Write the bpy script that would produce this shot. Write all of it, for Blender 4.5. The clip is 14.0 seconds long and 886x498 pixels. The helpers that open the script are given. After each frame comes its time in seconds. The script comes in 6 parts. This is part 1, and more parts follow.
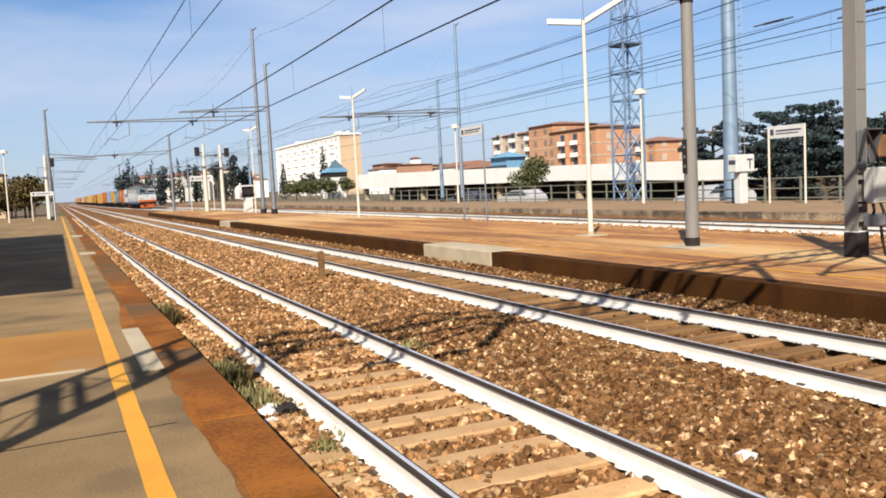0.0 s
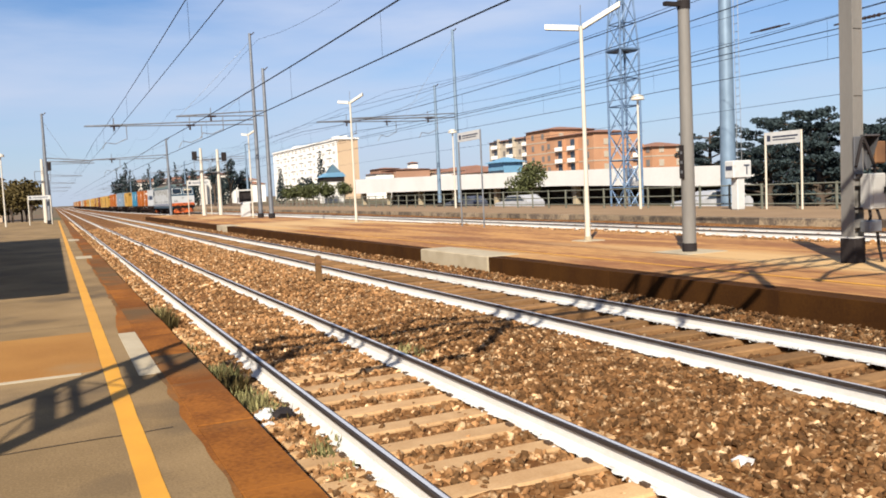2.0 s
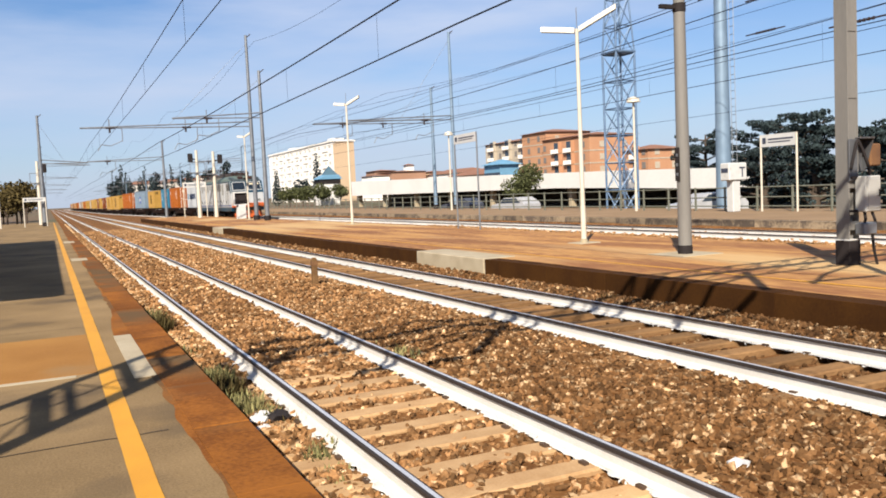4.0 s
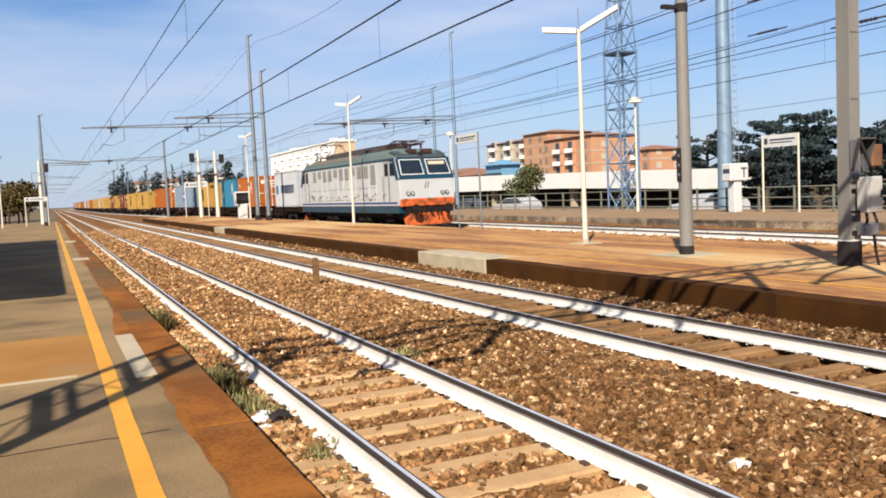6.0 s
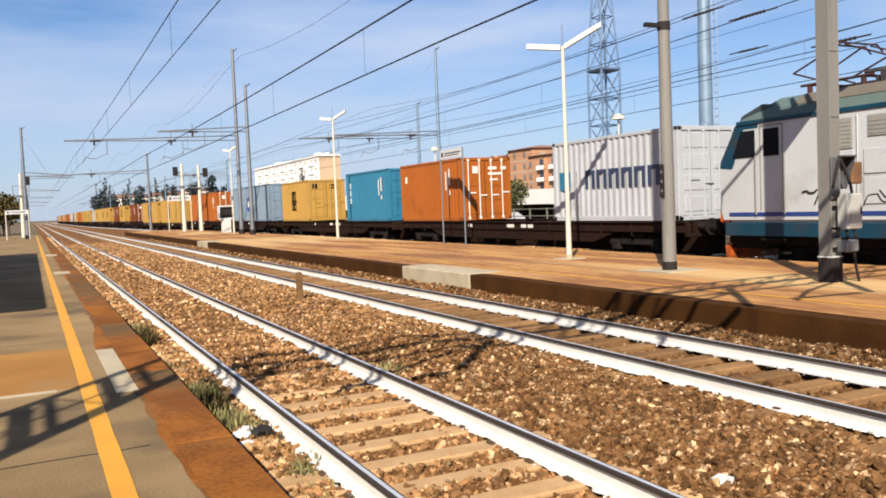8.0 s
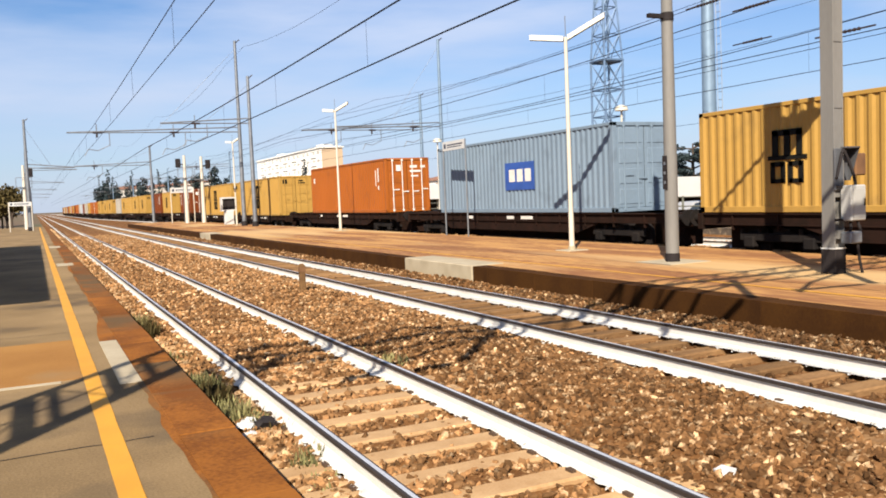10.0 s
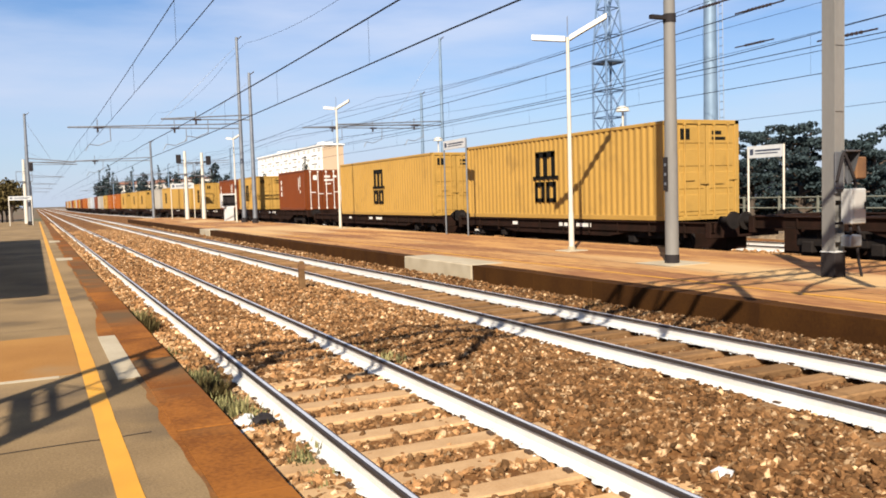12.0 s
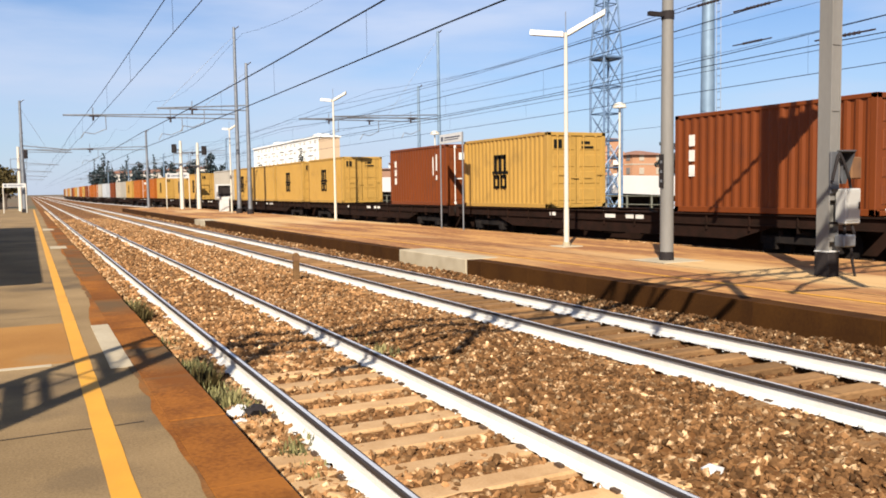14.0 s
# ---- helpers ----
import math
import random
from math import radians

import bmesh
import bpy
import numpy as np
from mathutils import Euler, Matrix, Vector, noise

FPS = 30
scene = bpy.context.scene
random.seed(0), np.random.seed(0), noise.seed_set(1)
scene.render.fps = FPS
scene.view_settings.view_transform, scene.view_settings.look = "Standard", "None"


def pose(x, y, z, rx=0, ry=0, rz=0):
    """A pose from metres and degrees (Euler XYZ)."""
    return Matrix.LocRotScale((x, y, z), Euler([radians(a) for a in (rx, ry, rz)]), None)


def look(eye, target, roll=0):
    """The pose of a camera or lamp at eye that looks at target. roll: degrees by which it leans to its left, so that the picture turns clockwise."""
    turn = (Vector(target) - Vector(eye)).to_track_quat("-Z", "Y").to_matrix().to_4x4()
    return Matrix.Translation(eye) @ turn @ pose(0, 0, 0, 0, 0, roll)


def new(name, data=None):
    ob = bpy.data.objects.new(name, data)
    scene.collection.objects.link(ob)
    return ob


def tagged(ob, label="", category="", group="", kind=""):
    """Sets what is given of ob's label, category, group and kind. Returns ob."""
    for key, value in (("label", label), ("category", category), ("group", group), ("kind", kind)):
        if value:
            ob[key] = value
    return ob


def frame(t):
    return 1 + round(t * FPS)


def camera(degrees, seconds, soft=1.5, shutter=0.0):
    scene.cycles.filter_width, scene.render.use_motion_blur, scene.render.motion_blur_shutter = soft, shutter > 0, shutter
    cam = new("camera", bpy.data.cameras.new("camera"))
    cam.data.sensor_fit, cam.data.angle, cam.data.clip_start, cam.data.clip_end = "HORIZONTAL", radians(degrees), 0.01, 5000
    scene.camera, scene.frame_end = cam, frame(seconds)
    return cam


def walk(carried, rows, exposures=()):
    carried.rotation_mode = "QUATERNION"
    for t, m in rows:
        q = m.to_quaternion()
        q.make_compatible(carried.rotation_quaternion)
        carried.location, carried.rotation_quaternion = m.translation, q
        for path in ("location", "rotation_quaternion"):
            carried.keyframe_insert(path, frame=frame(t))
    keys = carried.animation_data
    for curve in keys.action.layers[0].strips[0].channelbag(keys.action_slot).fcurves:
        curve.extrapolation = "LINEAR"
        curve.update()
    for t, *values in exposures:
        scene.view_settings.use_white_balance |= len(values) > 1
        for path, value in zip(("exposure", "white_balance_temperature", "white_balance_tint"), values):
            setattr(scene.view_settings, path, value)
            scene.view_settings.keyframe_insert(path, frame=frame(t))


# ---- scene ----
EYE = (0.0, 0.0, 1.9)
PATH = [  # seconds, yaw, pitch, roll
    (0.0, -24.88, -4.54, 2.88), (0.5, -24.88, -4.64, 2.72), (1.0, -24.87, -4.33, 2.72), (1.5, -25.04, -3.96, 2.80),
    (2.0, -25.06, -4.21, 2.72), (2.5, -25.00, -4.07, 2.43), (3.0, -25.24, -4.10, 2.52), (4.2, -25.32, -4.06, 2.72),
    (5.5, -25.29, -4.01, 2.87), (6.0, -25.23, -4.06, 2.61), (6.5, -25.62, -3.88, 2.43), (7.0, -25.79, -3.50, 2.30),
    (7.5, -26.28, -3.17, 2.10), (8.0, -26.30, -3.08, 2.34), (8.5, -26.14, -3.39, 2.58), (9.7, -26.12, -3.62, 2.40),
    (11.0, -26.13, -3.72, 2.11), (11.5, -26.14, -3.70, 1.84), (12.0, -26.10, -3.72, 1.72), (12.5, -25.82, -3.82, 1.48),
    (13.0, -25.54, -4.16, 1.48), (13.5, -25.84, -4.21, 1.07), (14.0, -26.39, -4.15, 0.85)]
cam = camera(56.0, 14.0, soft=1.8)
walk(cam, [(t, pose(*EYE, 90 + p, r, y)) for t, y, p, r in PATH], exposures=[(0.0, 1.02, 6250, 11), (8.0, 1.03, 6250, 11), (8.6, 1.11, 6280, 11), (11.0, 1.13, 6310, 11), (14.0, 1.12, 6310, 11)])

# ---- light ----
SUN_EL, SUN_AZ = radians(38), math.atan2(-0.62, -0.78)   # the sun stands behind the camera, over the near platform
sun_dir = Vector((math.sin(SUN_AZ) * math.cos(SUN_EL), math.cos(SUN_AZ) * math.cos(SUN_EL), math.sin(SUN_EL)))
sun_data = bpy.data.lights.new("sun", "SUN")
sun_data.energy, sun_data.angle, sun_data.color = 5.0, radians(0.45), (1.0, 0.89, 0.72)
sun = new("sun", sun_data)
sun.matrix_world = look((0, 0, 60), Vector((0, 0, 60)) - sun_dir)
world = bpy.data.worlds.new("sky")
scene.world = world
world.use_nodes = True
wn, wl = world.node_tree.nodes, world.node_tree.links
wn.clear()
w_out, w_bg, w_sky = wn.new("ShaderNodeOutputWorld"), wn.new("ShaderNodeBackground"), wn.new("ShaderNodeTexSky")
w_sky.sky_type, w_sky.sun_disc = "NISHITA", False
w_sky.sun_elevation, w_sky.sun_rotation = SUN_EL, SUN_AZ
w_sky.air_density, w_sky.dust_density, w_sky.ozone_density = 1.0, 0.2, 2.5
w_co, w_map, w_noise, w_ramp, w_mix = (wn.new("ShaderNodeTexCoord"), wn.new("ShaderNodeMapping"), wn.new("ShaderNodeTexNoise"),
                                       wn.new("ShaderNodeValToRGB"), wn.new("ShaderNodeMixRGB"))
w_map.inputs["Scale"].default_value = (1.6, 1.6, 9.0)
w_noise.inputs["Scale"].default_value, w_noise.inputs["Detail"].default_value = 1.5, 7
w_ramp.color_ramp.elements[0].position, w_ramp.color_ramp.elements[1].position = 0.38, 0.66
w_ramp.color_ramp.elements[0].color, w_ramp.color_ramp.elements[1].color = (0, 0, 0, 1), (0.7, 0.7, 0.7, 1)
w_mix.inputs[2].default_value = (6.6, 7.2, 8.6, 1)
wl.new(w_co.outputs["Generated"], w_map.inputs["Vector"])
wl.new(w_map.outputs[0], w_noise.inputs["Vector"])
wl.new(w_noise.outputs["Fac"], w_ramp.inputs[0])
wl.new(w_ramp.outputs[0], w_mix.inputs[0])
w_tint = wn.new("ShaderNodeMixRGB")
w_tint.blend_type, w_tint.inputs[0].default_value, w_tint.inputs[2].default_value = "MULTIPLY", 1.0, (0.78, 0.92, 1.10, 1)
wl.new(w_sky.outputs[0], w_tint.inputs[1])
wl.new(w_tint.outputs[0], w_mix.inputs[1])
w_sep, w_low, w_haze = wn.new("ShaderNodeSeparateXYZ"), wn.new("ShaderNodeMapRange"), wn.new("ShaderNodeMixRGB")
w_low.inputs["From Min"].default_value, w_low.inputs["From Max"].default_value = 0.0, 0.22
w_low.inputs["To Min"].default_value, w_low.inputs["To Max"].default_value = 0.75, 0.0
w_haze.inputs[2].default_value = (4.9, 5.6, 7.0, 1)
wl.new(w_co.outputs["Generated"], w_sep.inputs[0])
wl.new(w_sep.outputs["Z"], w_low.inputs["Value"])
wl.new(w_low.outputs[0], w_haze.inputs[0])
wl.new(w_mix.outputs[0], w_haze.inputs[1])
wl.new(w_haze.outputs[0], w_bg.inputs[0])
w_bg.inputs[1].default_value = 0.051
wl.new(w_bg.outputs[0], w_out.inputs[0])


# ---- materials ----
def material(name, a, b=None, rough=0.8, metal=0.0, scale=3.0, fine=60.0, bump=0.3, low=0.35, high=0.7, per="", spread=0.0,
             dirt=None, dirt_scale=0.7, dirt_low=0.5, dirt_high=0.75, stretch=(1, 1, 1), gloss=0.5):
    """Two colours mixed by coarse and fine noise, a third as stains, and relief; per: 'object' or 'island' varies pieces."""
    m = bpy.data.materials.new(name)
    m.use_nodes = True
    n, l = m.node_tree.nodes, m.node_tree.links
    bsdf = n["Principled BSDF"]
    co, mp = n.new("ShaderNodeTexCoord"), n.new("ShaderNodeMapping")
    mp.inputs["Scale"].default_value = stretch
    own, shift = n.new("ShaderNodeObjectInfo"), n.new("ShaderNodeVectorMath")
    shift.operation, shift.inputs[1].default_value = "MULTIPLY_ADD", (37.0, 61.0, 23.0)
    l.new(own.outputs["Random"], shift.inputs[0])
    l.new(co.outputs["Object"], shift.inputs[2])
    l.new(shift.outputs[0], mp.inputs["Vector"])

    def tex(s, detail=4):
        t = n.new("ShaderNodeTexNoise")
        t.inputs["Scale"].default_value, t.inputs["Detail"].default_value = s, detail
        l.new(mp.outputs[0], t.inputs["Vector"])
        return t.outputs["Fac"]

    def ramp(fac, lo, hi):
        r = n.new("ShaderNodeMapRange")
        r.inputs["From Min"].default_value, r.inputs["From Max"].default_value = lo, hi
        l.new(fac, r.inputs["Value"])
        return r.outputs[0]

    def mix(fac, x, y):
        k = n.new("ShaderNodeMixRGB")
        l.new(fac, k.inputs[0])
        for i, v in ((1, x), (2, y)):
            if isinstance(v, tuple):
                k.inputs[i].default_value = (*v, 1)
            else:
                l.new(v, k.inputs[i])
        return k.outputs[0]

    b = b or tuple(0.75 * c for c in a)
    fine_noise = tex(fine, 3)
    coarse = tex(scale)
    both = n.new("ShaderNodeMath")
    both.operation = "MULTIPLY_ADD"
    l.new(fine_noise, both.inputs[0])
    both.inputs[1].default_value = 0.45
    half = n.new("ShaderNodeMath")
    half.operation = "MULTIPLY_ADD"
    l.new(coarse, half.inputs[0])
    half.inputs[1].default_value, half.inputs[2].default_value = 0.8, -0.12
    l.new(half.outputs[0], both.inputs[2])
    colour = mix(ramp(both.outputs[0], low, high), a, b)
    if dirt:
        colour = mix(ramp(tex(dirt_scale, 6), dirt_low, dirt_high), colour, dirt)
    if per:
        src = n.new("ShaderNodeObjectInfo").outputs["Random"] if per == "object" else n.new("ShaderNodeNewGeometry").outputs["Random Per Island"]
        hsv, r = n.new("ShaderNodeHueSaturation"), n.new("ShaderNodeMapRange")
        r.inputs["To Min"].default_value, r.inputs["To Max"].default_value = 1 - spread, 1 + spread
        l.new(src, r.inputs["Value"])
        l.new(r.outputs[0], hsv.inputs["Value"])
        l.new(colour, hsv.inputs["Color"])
        colour = hsv.outputs[0]
    l.new(colour, bsdf.inputs["Base Color"])
    bsdf.inputs["Roughness"].default_value, bsdf.inputs["Metallic"].default_value = rough, metal
    bsdf.inputs["Specular IOR Level"].default_value = gloss
    if bump:
        bp = n.new("ShaderNodeBump")
        bp.inputs["Strength"].default_value, bp.inputs["Distance"].default_value = bump, 0.02
        l.new(both.outputs[0], bp.inputs["Height"])
        l.new(bp.outputs[0], bsdf.inputs["Normal"])
    return m


M = {}
M["ballast"] = material("rusty_ballast_bed", (0.165, 0.076, 0.026), (0.072, 0.030, 0.011), 0.95, scale=1.2, fine=28, bump=1.0, dirt=(0.314, 0.191, 0.088), dirt_scale=22, dirt_low=0.56, dirt_high=0.68, gloss=0.08)
M["stone"] = material("ballast_stone", (0.146, 0.074, 0.030), (0.075, 0.036, 0.014), 0.9, scale=2, fine=40, bump=0.4, per="island", spread=0.6, dirt=(0.400, 0.267, 0.147), dirt_scale=9, dirt_low=0.555, dirt_high=0.66, gloss=0.08)
M["stone_pale"] = material("dusty_pale_ballast_stone", (0.249, 0.131, 0.055), (0.128, 0.064, 0.026), 0.9, scale=2, fine=40, bump=0.4, per="island", spread=0.6, dirt=(0.478, 0.331, 0.189), dirt_scale=9, dirt_low=0.555, dirt_high=0.66, gloss=0.08)
M["stone_dark"] = material("grimy_dark_ballast_stone", (0.103, 0.054, 0.023), (0.053, 0.026, 0.011), 0.9, scale=2, fine=40, bump=0.4, per="island", spread=0.6, dirt=(0.341, 0.236, 0.135), dirt_scale=9, dirt_low=0.555, dirt_high=0.66, gloss=0.08)
M["asphalt"] = material("platform_asphalt", (0.240, 0.164, 0.084), (0.145, 0.098, 0.050), 0.92, scale=0.6, fine=60, bump=0.3, low=0.36, high=0.64, dirt=(0.085, 0.062, 0.040), dirt_scale=0.7, dirt_low=0.54, dirt_high=0.72, gloss=0.08)
M["rust_asphalt"] = material("rust_orange_asphalt", (0.280, 0.143, 0.042), (0.217, 0.101, 0.028), 0.92, scale=0.8, fine=50, bump=0.25, dirt=(0.210, 0.140, 0.070), dirt_scale=0.6, dirt_low=0.58, dirt_high=0.8, gloss=0.1)
M["coping"] = material("rust_stained_edge_stone", (0.212, 0.078, 0.015), (0.122, 0.043, 0.010), 0.9, scale=1.3, fine=30, bump=0.35, low=0.40, high=0.60, per="object", spread=0.08, dirt=(0.095, 0.058, 0.028), dirt_scale=0.55, dirt_low=0.47, dirt_high=0.63, gloss=0.08)
M["yellow_line"] = material("yellow_line_paint", (0.491, 0.240, 0.014), (0.437, 0.197, 0.011), 0.7, scale=2, fine=70, bump=0.15, dirt=(0.273, 0.148, 0.038), dirt_scale=3, dirt_low=0.66, dirt_high=0.85)
M["island"] = material("rust_dusted_paving", (0.375, 0.190, 0.052), (0.185, 0.070, 0.016), 0.92, scale=1.1, fine=14, bump=0.3, low=0.40, high=0.58, dirt=(0.42, 0.265, 0.11), dirt_scale=0.45, dirt_low=0.50, dirt_high=0.62, stretch=(1, 0.16, 1))
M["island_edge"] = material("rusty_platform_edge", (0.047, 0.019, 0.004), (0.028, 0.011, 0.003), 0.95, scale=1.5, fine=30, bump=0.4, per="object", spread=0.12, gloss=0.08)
M["pale_slab"] = material("pale_concrete", (0.350, 0.294, 0.203), (0.266, 0.217, 0.140), 0.9, scale=2, fine=50, bump=0.3)
M["far_paving"] = material("far_platform_paving", (0.228, 0.146, 0.073), (0.182, 0.111, 0.051), 0.92, scale=0.5, fine=20, bump=0.2)
M["sleeper"] = material("pale_concrete_sleeper", (0.435, 0.275, 0.133), (0.324, 0.186, 0.077), 0.92, scale=4, fine=50, bump=0.4, per="object", spread=0.2)
M["sleeper_old"] = material("brown_sleeper", (0.221, 0.126, 0.056), (0.122, 0.066, 0.030), 0.92, scale=4, fine=50, bump=0.5, per="object", spread=0.25, stretch=(0.3, 1, 1), gloss=0.08)
M["rail_white"] = material("white_painted_rail_web", (0.528, 0.516, 0.491), (0.467, 0.442, 0.405), 0.6, scale=2, fine=30, bump=0.2, dirt=(0.258, 0.184, 0.111), dirt_scale=5, dirt_low=0.72, dirt_high=0.85)
M["rail_top"] = material("polished_rail_head", (0.66, 0.66, 0.67), (0.52, 0.52, 0.54), 0.42, 0.5, scale=1, fine=20, bump=0.05)
M["rail_dark"] = material("dark_rail_head_side", (0.042, 0.032, 0.028), None, 0.6, 0.4, bump=0.1)
M["clip"] = material("rusty_rail_clip", (0.084, 0.049, 0.028), None, 0.8, 0.3)
M["pole_grey"] = material("weathered_grey_pole", (0.170, 0.160, 0.146), (0.139, 0.132, 0.120), 0.75, 0.1, scale=2, fine=30, bump=0.1, stretch=(1, 1, 0.2))
# mottling: grey-brown stone, with shadows on the face put into its colour
M["far_edge"] = material("shadow_mottled_edge_stone", (0.235, 0.175, 0.110), (0.075, 0.055, 0.040), 0.95, scale=1.6, fine=12, bump=0.5, low=0.42, high=0.6, per="object", spread=0.3)
M["hood_grey"] = material("dull_dark_grey_sheet", (0.095, 0.098, 0.105), (0.06, 0.062, 0.07), 0.6, 0.2, scale=2, bump=0.1, dirt=(0.05, 0.04, 0.035), dirt_scale=2.5)
M["pole_dark"] = material("dark_painted_base", (0.025, 0.021, 0.021), None, 0.7, bump=0.2, gloss=0.08)
M["lamp_white"] = material("cream_white_lamp_enamel", (0.50, 0.46, 0.385), (0.46, 0.415, 0.33), 0.45, bump=0.05)
M["galv"] = material("galvanised_steel", (0.218, 0.230, 0.246), (0.153, 0.164, 0.180), 0.5, 0.6, scale=3, fine=40, bump=0.08)
M["steel_blue"] = material("blue_grey_steel", (0.120, 0.185, 0.284), (0.082, 0.136, 0.230), 0.55, 0.2, scale=3, bump=0.1)
M["mast_pale"] = material("pale_blue_grey_mast", (0.175, 0.245, 0.325), (0.135, 0.195, 0.265), 0.5, 0.3, scale=2, bump=0.06)
M["wire"] = material("dark_wire", (0.021, 0.025, 0.035), None, 0.6, 0.2, bump=0, gloss=0.08)
M["insulator"] = material("dark_brown_insulator", (0.032, 0.022, 0.021), None, 0.4, bump=0)
M["fence"] = material("dull_green_grey_fence", (0.164, 0.164, 0.131), (0.109, 0.115, 0.087), 0.7, 0.2, bump=0.1)
M["white_metal"] = material("white_enamelled_metal", (0.476, 0.476, 0.464), (0.416, 0.416, 0.405), 0.5, bump=0.05, dirt=(0.297, 0.274, 0.238), dirt_scale=2.5, dirt_low=0.62, dirt_high=0.85)
M["box_grey"] = material("scuffed_pale_grey_enamel", (0.350, 0.343, 0.322), (0.294, 0.287, 0.266), 0.5, scale=2, bump=0.05, dirt=(0.196, 0.175, 0.140), dirt_scale=2.5, dirt_low=0.55, dirt_high=0.8)
M["sign_print"] = material("dark_sign_print", (0.035, 0.042, 0.070), None, 0.6, bump=0)
M["rust"] = material("rusty_box", (0.148, 0.070, 0.025), (0.090, 0.041, 0.017), 0.85, bump=0.3)
M["leaf"] = material("green_leaves", (0.085, 0.092, 0.038), (0.045, 0.050, 0.022), 0.7, per="island", spread=0.5, bump=0, gloss=0.08)
M["weed"] = material("dusty_weeds", (0.196, 0.171, 0.075), (0.102, 0.099, 0.041), 0.8, per="island", spread=0.6, bump=0, gloss=0.08)
M["cedar"] = material("dark_cedar_needles", (0.034, 0.048, 0.050), (0.014, 0.021, 0.022), 0.75, per="island", spread=0.5, bump=0, gloss=0.08)
M["dry_leaf"] = material("dry_olive_leaves", (0.084, 0.063, 0.025), (0.049, 0.038, 0.014), 0.75, per="island", spread=0.5, bump=0, gloss=0.08)
M["bark"] = material("grey_brown_bark", (0.071, 0.049, 0.033), (0.038, 0.027, 0.019), 0.9, fine=20, bump=0.8)
M["ground"] = material("dry_brown_ground", (0.124, 0.072, 0.034), (0.079, 0.049, 0.022), 0.95, scale=0.15, fine=6, bump=0.3, dirt=(0.057, 0.057, 0.019), dirt_scale=0.05, dirt_low=0.5, dirt_high=0.6)
M["plaster"] = material("cream_plaster", (0.782, 0.756, 0.705), (0.739, 0.705, 0.646), 0.9, scale=0.1, fine=3, bump=0.05)
M["plaster_tan"] = material("tan_end_wall", (0.43, 0.315, 0.205), (0.39, 0.28, 0.18), 0.9, scale=0.1, fine=3, bump=0.05)
# orange is muted to put the haze of distance into the wall colour
M["brick"] = material("orange_brick_wall", (0.40, 0.215, 0.118), (0.33, 0.165, 0.088), 0.9, scale=0.2, fine=4, bump=0.05)
M["band"] = material("pale_string_course", (0.404, 0.349, 0.273), None, 0.9, bump=0.05)
# paled to carry distance haze; used on block windows and far walls
M["faint_window"] = material("haze_paled_facade", (0.518, 0.483, 0.434), None, 0.9, bump=0.05)
M["rooftop_brick"] = material("faded_pink_brick", (0.294, 0.164, 0.105), (0.238, 0.133, 0.084), 0.9, scale=0.2, fine=4, bump=0.05)
M["tile_roof"] = material("terracotta_roof", (0.218, 0.104, 0.060), (0.158, 0.071, 0.043), 0.9, scale=0.4, fine=5, bump=0.3)
M["glass"] = material("dark_window_glass", (0.035, 0.049, 0.070), None, 0.12, bump=0)
M["shutter"] = material("grey_shutter", (0.164, 0.148, 0.136), None, 0.7, bump=0.05)
M["concrete_white"] = material("white_painted_concrete", (0.607, 0.592, 0.564), (0.549, 0.535, 0.506), 0.85, scale=0.3, fine=5, bump=0.08)
# brown that stands for the shade below the road ramp
M["shade_brown"] = material("under_ramp_shade", (0.070, 0.049, 0.035), (0.042, 0.032, 0.025), 0.9, scale=0.5, bump=0.2)
M["teal_roof"] = material("blue_grey_sheet_roof", (0.055, 0.109, 0.148), None, 0.6, bump=0.1)
M["sky_blue_sheet"] = material("light_blue_sheet", (0.120, 0.262, 0.393), None, 0.6, bump=0.05)
M["car_white"] = material("white_car_paint", (0.365, 0.365, 0.374), None, 0.25, bump=0)
M["car_dark"] = material("dark_car_paint", (0.063, 0.070, 0.091), None, 0.25, bump=0)
M["tyre"] = material("black_rubber", (0.017, 0.017, 0.017), None, 0.85, bump=0.1, gloss=0.08)
# train
M["loco_white"] = material("grimy_off_white_paint", (0.386, 0.402, 0.414), (0.334, 0.348, 0.354), 0.5, scale=0.8, fine=12, bump=0.04, dirt=(0.231, 0.224, 0.206), dirt_scale=0.9, dirt_low=0.54, dirt_high=0.82)
M["loco_panel"] = material("grubby_grille_grey", (0.218, 0.213, 0.196), (0.176, 0.172, 0.153), 0.6, scale=1.0, fine=15, bump=0.1, dirt=(0.139, 0.126, 0.106), dirt_scale=1.2, dirt_low=0.5, dirt_high=0.8)
M["loco_teal"] = material("teal_blue_paint", (0.005, 0.039, 0.071), (0.003, 0.026, 0.047), 0.4, scale=1, bump=0.04, dirt=(0.019, 0.028, 0.034), dirt_scale=1.5, gloss=0.3)
M["loco_blue"] = material("deep_blue_stripe", (0.016, 0.038, 0.164), None, 0.4, bump=0.02)
M["loco_roof"] = material("grey_green_roof", (0.062, 0.098, 0.092), (0.082, 0.105, 0.090), 0.7, scale=0.5, fine=8, bump=0.05)
M["loco_brow"] = material("dark_slate_cab_brow", (0.030, 0.044, 0.050), (0.022, 0.030, 0.034), 0.6, scale=1.2, bump=0.06)
M["resistor"] = material("sooty_slate_resistors", (0.032, 0.031, 0.034), (0.060, 0.046, 0.040), 0.8, scale=2.5, fine=20, bump=0.2, gloss=0.15)
M["dusty_roof"] = material("brake_dusted_roof", (0.115, 0.092, 0.066), (0.075, 0.066, 0.052), 0.85, scale=0.7, fine=9, bump=0.1)
